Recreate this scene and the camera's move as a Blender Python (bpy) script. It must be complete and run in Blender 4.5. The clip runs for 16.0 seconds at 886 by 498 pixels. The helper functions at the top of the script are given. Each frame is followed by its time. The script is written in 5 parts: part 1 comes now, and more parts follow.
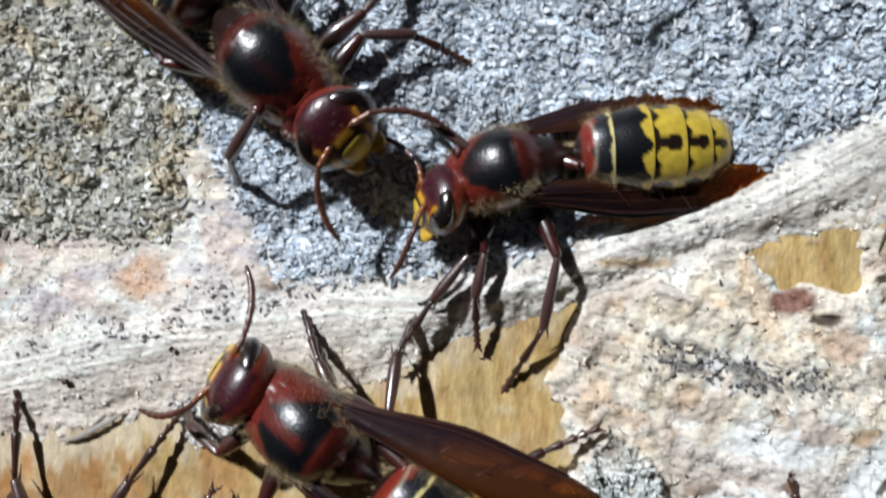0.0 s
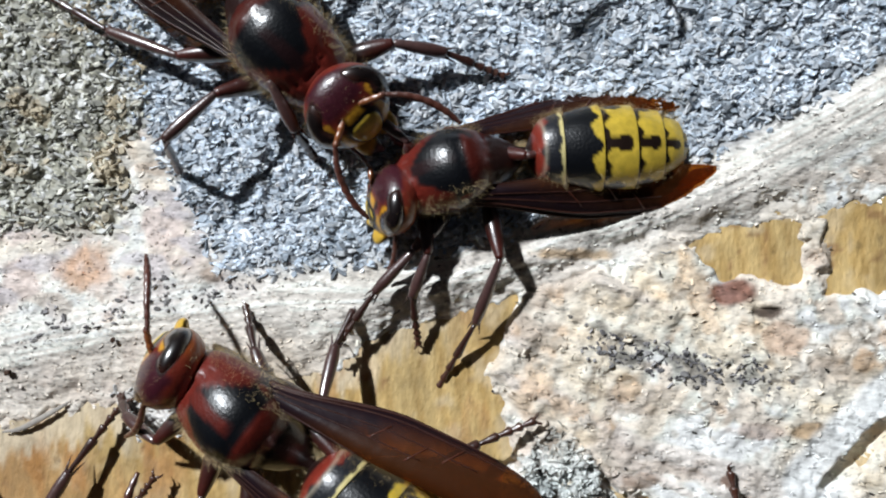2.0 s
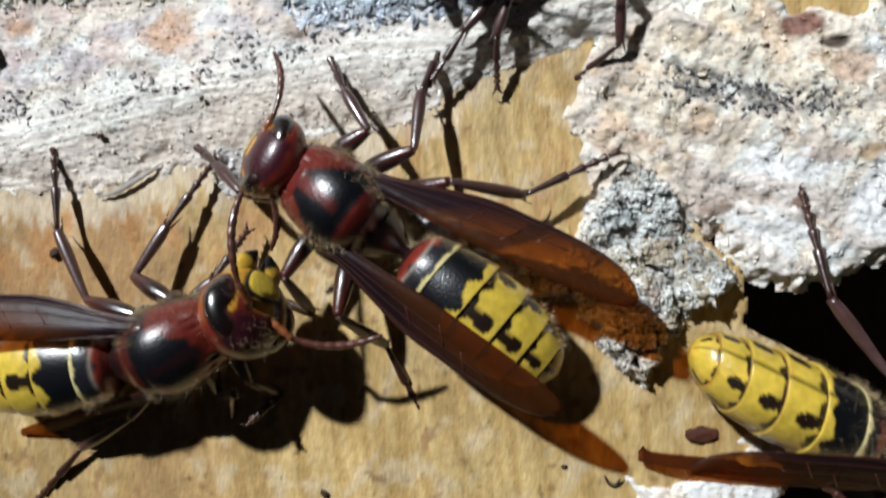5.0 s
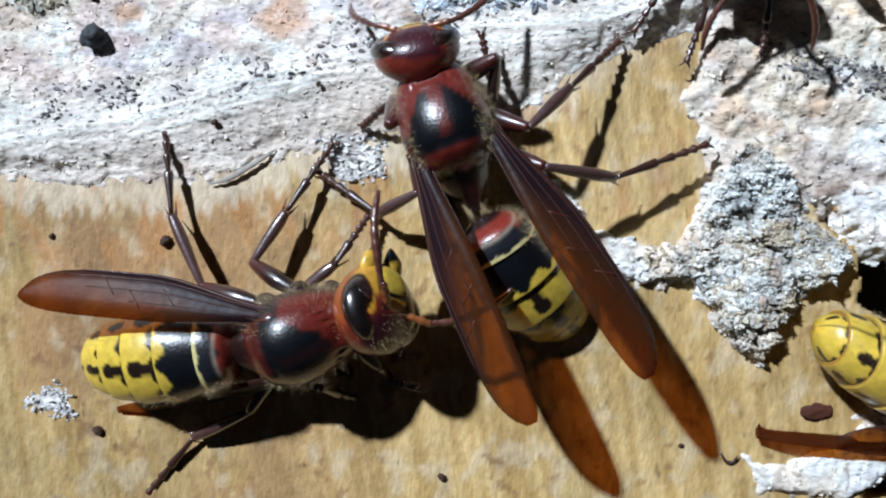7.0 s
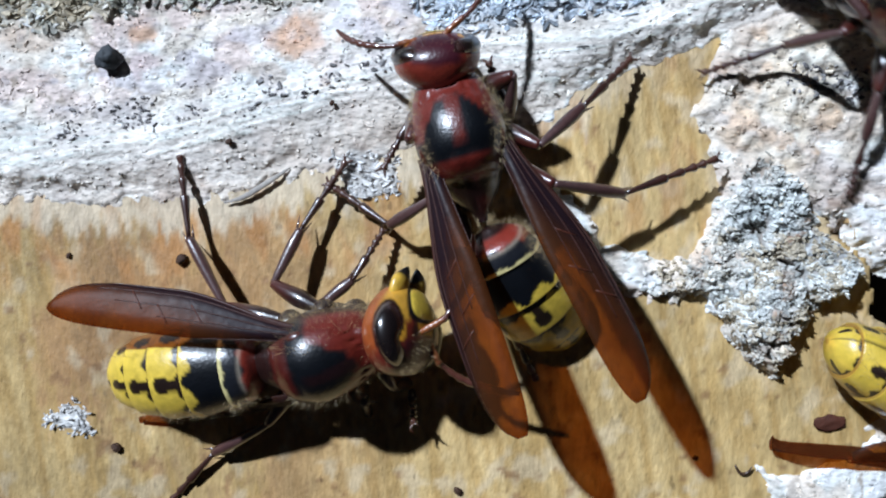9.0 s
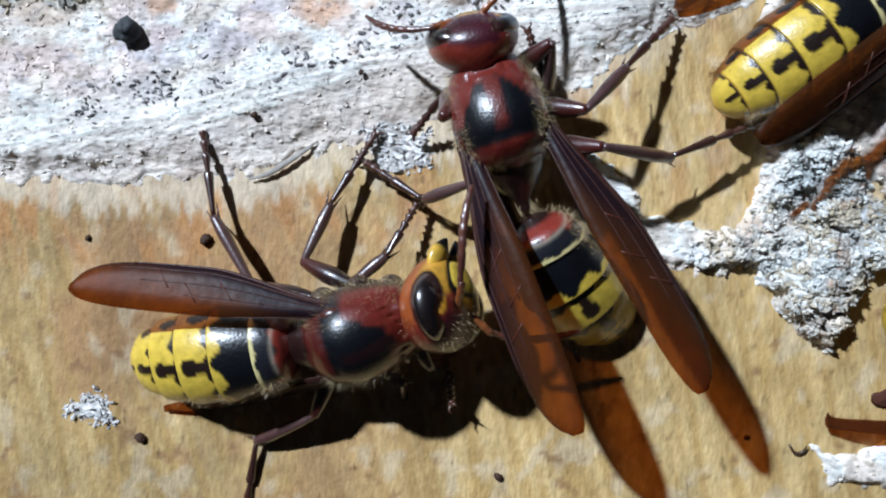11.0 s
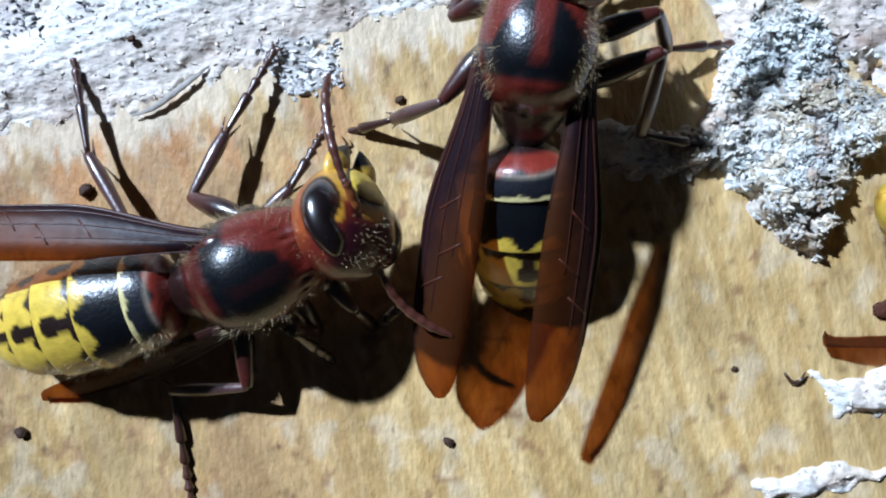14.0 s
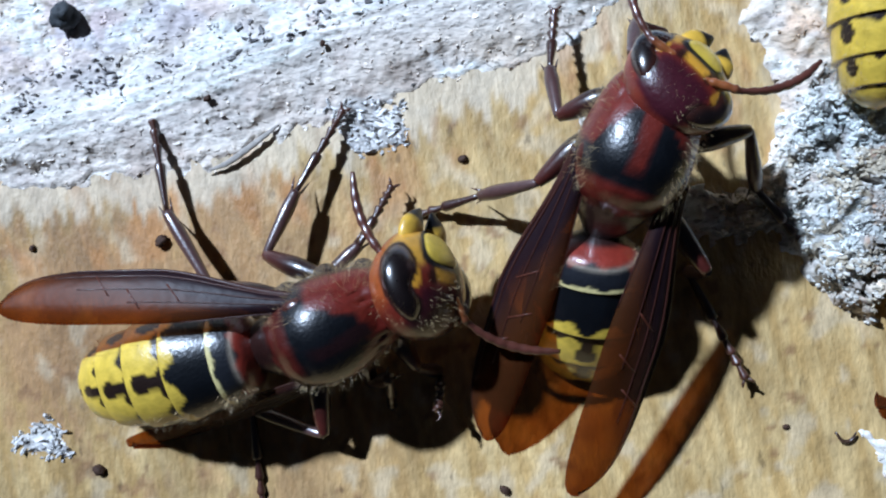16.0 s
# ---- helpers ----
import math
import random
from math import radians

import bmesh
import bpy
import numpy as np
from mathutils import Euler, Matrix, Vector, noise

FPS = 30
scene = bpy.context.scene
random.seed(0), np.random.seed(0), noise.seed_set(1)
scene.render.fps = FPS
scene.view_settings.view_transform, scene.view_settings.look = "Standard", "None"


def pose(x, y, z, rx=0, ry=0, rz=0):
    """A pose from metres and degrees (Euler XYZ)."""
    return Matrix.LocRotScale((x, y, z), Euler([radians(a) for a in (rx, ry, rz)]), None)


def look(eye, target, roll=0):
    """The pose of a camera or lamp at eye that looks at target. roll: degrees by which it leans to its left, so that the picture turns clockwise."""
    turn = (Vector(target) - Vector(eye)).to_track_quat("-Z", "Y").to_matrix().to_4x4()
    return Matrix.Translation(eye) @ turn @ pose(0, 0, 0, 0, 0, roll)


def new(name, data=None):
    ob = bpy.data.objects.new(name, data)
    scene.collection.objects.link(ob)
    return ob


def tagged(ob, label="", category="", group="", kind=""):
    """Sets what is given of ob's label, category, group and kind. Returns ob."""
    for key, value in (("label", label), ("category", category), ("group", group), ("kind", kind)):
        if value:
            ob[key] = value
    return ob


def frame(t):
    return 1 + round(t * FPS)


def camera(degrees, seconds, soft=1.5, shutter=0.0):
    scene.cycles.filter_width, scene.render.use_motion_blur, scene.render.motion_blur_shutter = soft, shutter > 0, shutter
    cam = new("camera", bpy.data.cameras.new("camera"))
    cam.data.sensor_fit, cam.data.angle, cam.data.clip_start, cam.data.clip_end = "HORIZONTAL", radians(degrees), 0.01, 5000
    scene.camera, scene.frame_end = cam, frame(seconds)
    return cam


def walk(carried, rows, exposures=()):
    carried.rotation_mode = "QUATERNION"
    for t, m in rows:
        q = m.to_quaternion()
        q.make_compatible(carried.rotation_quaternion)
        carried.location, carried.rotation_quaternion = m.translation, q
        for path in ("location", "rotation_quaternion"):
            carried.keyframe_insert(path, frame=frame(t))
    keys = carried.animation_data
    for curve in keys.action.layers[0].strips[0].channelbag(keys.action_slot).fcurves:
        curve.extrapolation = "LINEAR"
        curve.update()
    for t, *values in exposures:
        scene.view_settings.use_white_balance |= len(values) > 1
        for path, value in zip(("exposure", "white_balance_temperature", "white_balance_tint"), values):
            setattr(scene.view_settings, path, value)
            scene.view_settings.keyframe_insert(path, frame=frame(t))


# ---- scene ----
K = 0.001  # the plan below is in millimetres

cam = camera(60.0, 16.0, soft=2.1, shutter=0.5)
CAMERA_ROWS = [
    (0, 1.35, 14.12, 49.03, 0.90, 4.91, 1.65),
    (0.5, 2.21, 10.75, 48.91, 1.08, 4.84, 1.91),
    (1, 3.16, 10.83, 48.92, 1.09, 5.11, 2.00),
    (1.5, 4.49, 12.03, 48.52, 1.50, 5.35, 1.95),
    (2, 5.53, 13.42, 48.47, 1.22, 5.40, 1.75),
    (2.5, 5.79, 9.80, 48.27, 1.34, 5.39, 1.80),
    (3, 4.89, 7.21, 48.76, 1.67, 5.41, 1.67),
    (3.5, 1.25, 3.83, 49.74, 0.96, 5.53, 1.33),
    (4, 3.21, 5.53, 49.30, 0.53, 5.27, 1.04),
    (4.5, 1.39, 4.25, 49.75, -0.18, 4.81, 0.49),
    (5, 0.00, 0.00, 51.18, -2.47, 4.63, -0.00),
    (5.2, -0.09, -0.91, 51.26, -2.81, 4.26, 0.03),
    (7.3, -10.08, -0.44, 52.11, -3.24, 2.74, -0.79),
    (7.5, -10.08, -0.77, 52.07, -3.32, 2.79, -0.93),
    (8, -9.20, 0.13, 52.46, -2.76, 2.45, -0.93),
    (8.5, -9.16, 0.89, 52.02, -3.26, 2.79, -1.09),
    (9, -10.27, 0.76, 52.43, -3.26, 2.93, -1.14),
    (9.5, -10.49, 0.02, 52.38, -3.40, 3.06, -1.18),
    (9.7, -11.15, 0.42, 52.57, -3.43, 2.89, -1.02),
    (11.8, -12.78, -2.56, 48.13, -2.55, 3.05, -3.38),
    (12, -12.69, -3.09, 47.67, -3.17, 2.79, -3.73),
    (12.5, -15.61, -8.11, 46.85, -2.28, 3.16, -5.22),
    (13, -14.44, -6.82, 43.67, -2.75, 3.16, -6.78),
    (13.5, -13.55, -8.44, 43.34, -0.75, 2.43, -6.31),
    (14, -10.13, -9.02, 43.24, 0.78, 1.75, -6.61),
    (14.5, -10.70, -5.82, 42.90, 0.22, 2.74, -7.19),
    (15, -11.29, -3.51, 42.68, 0.03, 2.83, -7.26),
    (15.5, -10.92, -3.72, 43.66, -0.98, 3.62, -6.68),
    (16, -11.65, -5.17, 44.92, 0.18, 3.67, -5.73),
]
walk(cam, [(t, pose(x * K, y * K, z * K, rx, ry, rz)) for t, x, y, z, rx, ry, rz in CAMERA_ROWS],
     [(0, -0.05, 6600, 10), (5.2, -0.03, 6620, 10), (7.3, 0.08, 5860, 10), (9.7, 0.04, 5760, 10), (12, 0.12, 5800, 10), (13, 0.24, 5520, 10), (14, 0.32, 5350, 10), (14.5, 0.18, 5230, 10), (15.5, 0.04, 5260, 10), (16, 0.12, 5300, 10)])

# ---- light: one hand torch from above, in the dark ----
world = bpy.data.worlds.new("night")
world.use_nodes = True
world.node_tree.nodes["Background"].inputs["Color"].default_value = (0.55, 0.6, 0.72, 1)
world.node_tree.nodes["Background"].inputs["Strength"].default_value = 0.014
scene.world = world

lamp = bpy.data.lights.new("torch", "SPOT")
lamp.energy, lamp.shadow_soft_size, lamp.spot_size, lamp.spot_blend = 25.6, 0.012, radians(40), 0.6
lamp.color = (0.88, 0.94, 1.0)
torch = new("torch", lamp)
torch.matrix_world = look((-0.290, 0.330, 0.430), (-0.008, 0.002, 0))


# ---- materials ----
def material(name):
    m = bpy.data.materials.new(name)
    m.use_nodes = True
    return m, m.node_tree.nodes, m.node_tree.links, m.node_tree.nodes["Principled BSDF"]


def add(nodes, kind, **values):
    n = nodes.new(kind)
    for key, value in values.items():
        n.inputs[key].default_value = value
    return n


def tinted(name, rough, coat=0.0, spec=0.5, grain=(3500, 0.25), bump=(9000, 0.00002), spread=0.25, island=0.0, stretch=(1, 1, 1), specks=(), coat_rough=0.12):
    """A surface that takes its colour from the attribute tint, with grain and relief."""
    m, nodes, links, bsdf = material(name)
    tint = nodes.new("ShaderNodeAttribute")
    tint.attribute_name = "tint"
    coord = nodes.new("ShaderNodeTexCoord")
    fine = add(nodes, "ShaderNodeTexNoise", Scale=grain[0], Detail=4.0)
    broad = add(nodes, "ShaderNodeTexNoise", Scale=grain[0] * 0.12, Detail=2.0)
    lay = nodes.new("ShaderNodeMapping")
    lay.inputs["Scale"].default_value = stretch
    lay.inputs["Rotation"].default_value = (0, 0, radians(6))
    links.new(coord.outputs["Object"], lay.inputs["Vector"])
    links.new(lay.outputs["Vector"], fine.inputs["Vector"])
    links.new(lay.outputs["Vector"], broad.inputs["Vector"])
    both = nodes.new("ShaderNodeMath")
    both.operation = "ADD"
    links.new(fine.outputs["Fac"], both.inputs[0])
    links.new(broad.outputs["Fac"], both.inputs[1])
    gain = add(nodes, "ShaderNodeMapRange")
    for key, value in zip(("From Min", "From Max", "To Min", "To Max"), (0.6, 1.4, 1 - grain[1], 1 + grain[1])):
        gain.inputs[key].default_value = value
    links.new(both.outputs[0], gain.inputs["Value"])
    shade = nodes.new("ShaderNodeVectorMath")
    shade.operation = "SCALE"
    links.new(tint.outputs["Color"], shade.inputs[0])
    links.new(gain.outputs["Result"], shade.inputs["Scale"])
    last = shade.outputs["Vector"]
    for size, floor, depth in specks:
        dots = add(nodes, "ShaderNodeTexNoise", Scale=size, Detail=3.0)
        links.new(lay.outputs["Vector"], dots.inputs["Vector"])
        spare = add(nodes, "ShaderNodeMapRange")
        for key, value in zip(("From Min", "From Max", "To Min", "To Max"), (floor, floor + 0.07, 1, 1 - depth)):
            spare.inputs[key].default_value = value
        links.new(dots.outputs["Fac"], spare.inputs["Value"])
        spotted = nodes.new("ShaderNodeVectorMath")
        spotted.operation = "SCALE"
        links.new(last, spotted.inputs[0])
        links.new(spare.outputs["Result"], spotted.inputs["Scale"])
        last = spotted.outputs["Vector"]
    if island:
        geo = nodes.new("ShaderNodeNewGeometry")
        vary = add(nodes, "ShaderNodeMapRange")
        for key, value in zip(("To Min", "To Max"), (1 - island, 1 + island)):
            vary.inputs[key].default_value = value
        links.new(geo.outputs["Random Per Island"], vary.inputs["Value"])
        again = nodes.new("ShaderNodeVectorMath")
        again.operation = "SCALE"
        links.new(last, again.inputs[0])
        links.new(vary.outputs["Result"], again.inputs["Scale"])
        last = again.outputs["Vector"]
    links.new(last, bsdf.inputs["Base Color"])
    rougher = add(nodes, "ShaderNodeMapRange")
    for key, value in zip(("To Min", "To Max"), (rough - spread * rough, rough + spread * rough)):
        rougher.inputs[key].default_value = value
    links.new(broad.outputs["Fac"], rougher.inputs["Value"])
    links.new(rougher.outputs["Result"], bsdf.inputs["Roughness"])
    relief = add(nodes, "ShaderNodeTexNoise", Scale=bump[0], Detail=3.0)
    links.new(lay.outputs["Vector"], relief.inputs["Vector"])
    bumper = add(nodes, "ShaderNodeBump", Strength=0.6, Distance=bump[1])
    links.new(relief.outputs["Fac"], bumper.inputs["Height"])
    links.new(bumper.outputs["Normal"], bsdf.inputs["Normal"])
    bsdf.inputs["Specular IOR Level"].default_value = spec
    bsdf.inputs["Coat Weight"].default_value = coat
    bsdf.inputs["Coat Roughness"].default_value = coat_rough
    return m


CHITIN = tinted("chitin", 0.34, coat=0.35, spec=0.62, grain=(1800, 0.34), bump=(6000, 0.00004))
LIMB = tinted("limb_chitin", 0.34, coat=0.7, spec=0.75, grain=(3000, 0.4), bump=(7000, 0.00003))
VEIN = tinted("wing_vein", 0.42, coat=0.05, spec=0.35, grain=(3000, 0.3), bump=(7000, 0.00002))
EYE = tinted("eye", 0.27, coat=1.0, spec=1.0, coat_rough=0.2, grain=(1500, 0.2), bump=(20000, 0.000003))
CRUST = tinted("crust", 0.85, spec=0.25, grain=(3200, 0.34), bump=(3800, 0.0002), stretch=(0.55, 1, 1), specks=((3000, 0.60, 0.5), (1100, 0.64, 0.3), (420, 0.62, 0.2)))
CHIP = tinted("chip", 0.75, spec=0.3, grain=(3000, 0.3), bump=(7000, 0.00008), island=0.28)
WOOD = tinted("bare_wood", 0.6, spec=0.35, grain=(2400, 0.3), bump=(4200, 0.00016), stretch=(1, 0.45, 1), specks=((1300, 0.66, 0.35),))

HAIR, nodes, links, bsdf = material("hair")
bsdf.inputs["Base Color"].default_value = (0.48, 0.36, 0.19, 1)
bsdf.inputs["Roughness"].default_value = 0.45


def wing_material():
    """Amber membrane that lets light through, with a gloss on top."""
    m, nodes, links, bsdf = material("wing_membrane")
    coord = nodes.new("ShaderNodeTexCoord")
    blotch = add(nodes, "ShaderNodeTexNoise", Scale=450.0, Detail=3.0)
    links.new(coord.outputs["Object"], blotch.inputs["Vector"])
    ramp = nodes.new("ShaderNodeValToRGB")
    ramp.color_ramp.elements[0].position, ramp.color_ramp.elements[0].color = 0.3, (0.62, 0.31, 0.085, 1)
    ramp.color_ramp.elements[1].position, ramp.color_ramp.elements[1].color = 0.75, (0.80, 0.46, 0.15, 1)
    links.new(blotch.outputs["Fac"], ramp.inputs["Fac"])
    clear = nodes.new("ShaderNodeBsdfTransparent")
    links.new(ramp.outputs["Color"], clear.inputs["Color"])
    bsdf.inputs["Roughness"].default_value = 0.42
    bsdf.inputs["Specular IOR Level"].default_value = 0.16
    relief = add(nodes, "ShaderNodeTexNoise", Scale=1100.0, Detail=5.0)
    links.new(coord.outputs["Object"], relief.inputs["Vector"])
    bumper = add(nodes, "ShaderNodeBump", Strength=0.5, Distance=0.0001)
    links.new(relief.outputs["Fac"], bumper.inputs["Height"])
    links.new(bumper.outputs["Normal"], bsdf.inputs["Normal"])
    mix = nodes.new("ShaderNodeMixShader")
    fold = nodes.new("ShaderNodeAttribute")
    fold.attribute_name = "tint"
    links.new(fold.outputs["Fac"], mix.inputs["Fac"])
    tone = nodes.new("ShaderNodeValToRGB")
    tone.color_ramp.elements[0].position, tone.color_ramp.elements[0].color = 0.38, (0.085, 0.030, 0.009, 1)
    tone.color_ramp.elements[1].position, tone.color_ramp.elements[1].color = 0.85, (0.014, 0.007, 0.010, 1)
    links.new(fold.outputs["Fac"], tone.inputs["Fac"])
    links.new(tone.outputs["Color"], bsdf.inputs["Base Color"])
    links.new(clear.outputs[0], mix.inputs[1])
    links.new(bsdf.outputs[0], mix.inputs[2])
    links.new(mix.outputs[0], nodes["Material Output"].inputs["Surface"])
    return m


WING = wing_material()

# ---- mesh helpers (millimetres in, metres out) ----
MESHES = {}


def build(name, verts, faces, mat, tint=None, smooth=True):
    verts = np.asarray(verts, float)
    me = bpy.data.meshes.new(name)
    me.from_pydata((verts * K).tolist(), [], [list(map(int, f)) for f in faces])
    me.materials.append(mat)
    if tint is not None:
        rgba = np.ones((len(verts), 4), np.float32)
        rgba[:, :3] = tint
        me.attributes.new("tint", "FLOAT_COLOR", "POINT").data.foreach_set("color", rgba.ravel())
    me.polygons.foreach_set("use_smooth", [smooth] * len(me.polygons))
    bm = bmesh.new()
    bm.from_mesh(me)
    bmesh.ops.recalc_face_normals(bm, faces=bm.faces)
    bm.to_mesh(me)
    bm.free()
    me.update()
    return me


def part(name, mesh, parent, label=""):
    ob = new(name, mesh)
    ob.parent = parent
    return tagged(ob, label)


def smooth_rows(rows, n):
    """Catmull-Rom through the rows, n samples."""
    p = np.asarray(rows, float)
    p = np.vstack([2 * p[0] - p[1], p, 2 * p[-1] - p[-2]])
    out = []
    for s in np.linspace(0, len(rows) - 1, n):
        i = min(int(s), len(rows) - 2)
        f = s - i
        a, b, c, d = p[i : i + 4]
        out.append(0.5 * (2 * b + (c - a) * f + (2 * a - 5 * b + 4 * c - d) * f**2 + (3 * b - a - 3 * c + d) * f**3))
    return np.array(out)


def grid_faces(nu, nv, closed=True):
    faces = []
    for i in range(nu - 1):
        for j in range(nv if closed else nv - 1):
            k = (j + 1) % nv
            faces.append((i * nv + j, i * nv + k, (i + 1) * nv + k, (i + 1) * nv + j))
    return faces


def loft(rows, nu=20, nv=40, power=2.0):
    """A closed body along x: rows of x, centre z, half width, half height."""
    r = smooth_rows(rows, nu)
    r[:, 2:] = np.maximum(r[:, 2:], 0.02)
    a = np.linspace(0, 2 * math.pi, nv, endpoint=False)
    c, s = np.sin(a), np.cos(a)
    c, s = np.sign(c) * abs(c) ** (2 / power), np.sign(s) * abs(s) ** (2 / power)
    v = np.stack([np.repeat(r[:, 0], nv), (r[:, 2:3] * c).ravel(), (r[:, 1:2] + r[:, 3:4] * s).ravel()], 1)
    faces = grid_faces(nu, nv) + [tuple(range(nv))[::-1], tuple(range((nu - 1) * nv, nu * nv))]
    return v, faces, np.tile(a, nu), np.repeat(np.linspace(0, 1, nu), nv)


def tube(points, radii, n=8, samples=None):
    rows = np.column_stack([np.asarray(points, float), radii])
    if samples:
        rows = smooth_rows(rows, samples)
    p, r = rows[:, :3], np.maximum(rows[:, 3], 0.01)
    way = np.gradient(p, axis=0)
    way /= np.linalg.norm(way, axis=1)[:, None] + 1e-9
    side = np.cross(way, [0.13, 0.21, 0.97])
    side /= np.linalg.norm(side, axis=1)[:, None] + 1e-9
    above = np.cross(side, way)
    a = np.linspace(0, 2 * math.pi, n, endpoint=False)
    v = p[:, None] + r[:, None, None] * (np.cos(a)[None, :, None] * side[:, None] + np.sin(a)[None, :, None] * above[:, None])
    m = len(p)
    faces = grid_faces(m, n) + [tuple(range(n))[::-1], tuple(range((m - 1) * n, m * n))]
    return v.reshape(-1, 3), faces


def ball(radii, centre=(0, 0, 0), nu=16, nv=24):
    t, a = np.linspace(0.02, math.pi - 0.02, nu), np.linspace(0, 2 * math.pi, nv, endpoint=False)
    v = np.stack([np.outer(np.sin(t), np.cos(a)), np.outer(np.sin(t), np.sin(a)), np.outer(np.cos(t), np.ones(nv))], -1).reshape(-1, 3)
    faces = grid_faces(nu, nv) + [tuple(range(nv))[::-1], tuple(range((nu - 1) * nv, nu * nv))]
    return v * radii + centre, faces, v


def joined(*pieces):
    verts, faces, base = [], [], 0
    for v, f in pieces:
        verts.append(v)
        faces += [tuple(i + base for i in face) for face in f]
        base += len(v)
    return np.vstack(verts), faces


def step(x, lo, hi):
    f = np.clip((x - lo) / (hi - lo), 0, 1)
    return f * f * (3 - 2 * f)


def mixed(a, b, f):
    return np.asarray(a) * (1 - f[:, None]) + np.asarray(b) * f[:, None]


def turned(v, rx=0, ry=0, rz=0, by=(0, 0, 0)):
    m = np.array(pose(0, 0, 0, rx, ry, rz).to_3x3())
    return v @ m.T + by


def worley(x, y, seed):
    """Value noise on a unit lattice, smooth, 0 to 1."""
    ix, iy = np.floor(x), np.floor(y)
    fx, fy = x - ix, y - iy
    fx, fy = fx * fx * (3 - 2 * fx), fy * fy * (3 - 2 * fy)

    def h(a, b):
        n = np.sin(a * 127.1 + b * 311.7 + seed * 74.7) * 43758.5453
        return n - np.floor(n)

    return (h(ix, iy) * (1 - fx) + h(ix + 1, iy) * fx) * (1 - fy) + (h(ix, iy + 1) * (1 - fx) + h(ix + 1, iy + 1) * fx) * fy


def fbm(x, y, size, seed, octaves=3):
    out, amount, total = 0, 1.0, 0.0
    for n in range(octaves):
        a = 0.6 + n
        u, v = x * math.cos(a) - y * math.sin(a), x * math.sin(a) + y * math.cos(a)
        out = out + amount * worley(u / size + 13.7 * n, v / size, seed + n)
        total += amount
        amount, size = amount * 0.5, size * 0.5
    return out / total


# ---- the ground: a bare wooden board under a flaking pale crust ----
def inside(poly, x, y):
    """Distance to the edge of a polygon, positive inside."""
    p = np.array(poly, float)
    best = np.full(x.shape, 1e9)
    odd = np.zeros(x.shape, bool)
    for (ax, ay), (bx, by) in zip(p, np.roll(p, -1, 0)):
        ex, ey = bx - ax, by - ay
        f = np.clip(((x - ax) * ex + (y - ay) * ey) / (ex * ex + ey * ey), 0, 1)
        best = np.minimum(best, np.hypot(x - ax - f * ex, y - ay - f * ey))
        if ay != by:
            odd ^= ((ay > y) != (by > y)) & (x < (bx - ax) * (y - ay) / (by - ay) + ax)
    return np.where(odd, best, -best)


UPPER = [(-150, 2), (-45, 1.6), (-39, 1.2), (-28, 1.3), (-22.5, 2.8), (-19, 2.4), (-16, 4), (-9, 5.2), (-5.2, 6.3), (-3, 7.8), (-0.8, 9.4),
         (2.4, 10.2), (5.6, 11.4), (11.4, 13.6), (15.5, 14.6), (19.2, 15.5), (23, 16.6), (27.6, 18.1), (45, 26), (150, 60), (150, 150), (-150, 150)]
RIGHT = [(5.6, 11.6), (5.0, 8.3), (3.6, 6.3), (4.6, 4.6), (5.6, 3.2), (5.9, 1.0), (9, 1.8), (12.4, -0.4), (14.4, -0.8), (15.9, -3.7), (18.8, -4.4),
         (24.6, -2.5), (40, -3), (150, 0), (150, 45), (45, 16), (27, 12.3), (24.4, 12.6), (24.5, 17), (22.9, 17), (22.9, 13.1), (21.9, 12.8),
         (19.9, 13.6), (18.6, 13.2), (16.8, 14.0), (15.6, 15.2), (13.6, 15.0), (11.4, 14)]
LUMP = [(-5.6, 2.2), (-3.4, 0.2), (-2.2, -1.7), (2, -3.5), (4, -2.6), (5.2, 1.0), (8.4, 3.6), (10.6, 2.1), (12.3, -0.5), (14.6, -3), (15.2, -4.1),
        (13.2, -6.2), (10.9, -7.8), (9.2, -11.4), (6.2, -9.1), (4.3, -5.7), (1.3, -6.0), (-1, -5.9), (-3.6, -4), (-6.2, 0)]
LOWER = [(8.1, -17.4), (11.4, -18.0), (15, -16), (16.4, -13.7), (18.6, -15), (18.5, -17.5), (16, -20), (14, -20.4), (9.2, -19.9)]
STRIP = [(4.2, -23.4), (8.5, -22.6), (13, -22.8), (9, -24.2), (5, -24.6)]
SCRAP = [(-42, -13.6), (-40.2, -12.8), (-38.6, -13.4), (-38.4, -15.3), (-39.6, -15.6), (-41.2, -15)]
GRIT = [(-20.2, 4.0), (-18.6, 4.3), (-16.4, 3.6), (-15.6, 1.2), (-17.4, 0.9), (-19.6, 1.4)]
HOLE = [(12.6, -0.4), (14.4, -0.4), (16, -3.2), (18.8, -3.9), (24.6, -2), (58, -2), (58, -20.5), (24, -21.5), (16, -20.6), (16.2, -19.6), (18.4, -17.6), (20.6, -15),
        (20.4, -12), (19.6, -9.4), (17.0, -8.6), (15, -7.0), (15.6, -4.2)]
RIDGE = [(-150, 3), (-45, 4.2), (-32.6, 5.6), (-20, 8.6), (-9.5, 10.4), (-1.5, 11), (5, 13.2), (12.5, 16.2), (18.6, 18.9), (24.2, 22), (45, 35), (150, 110)]


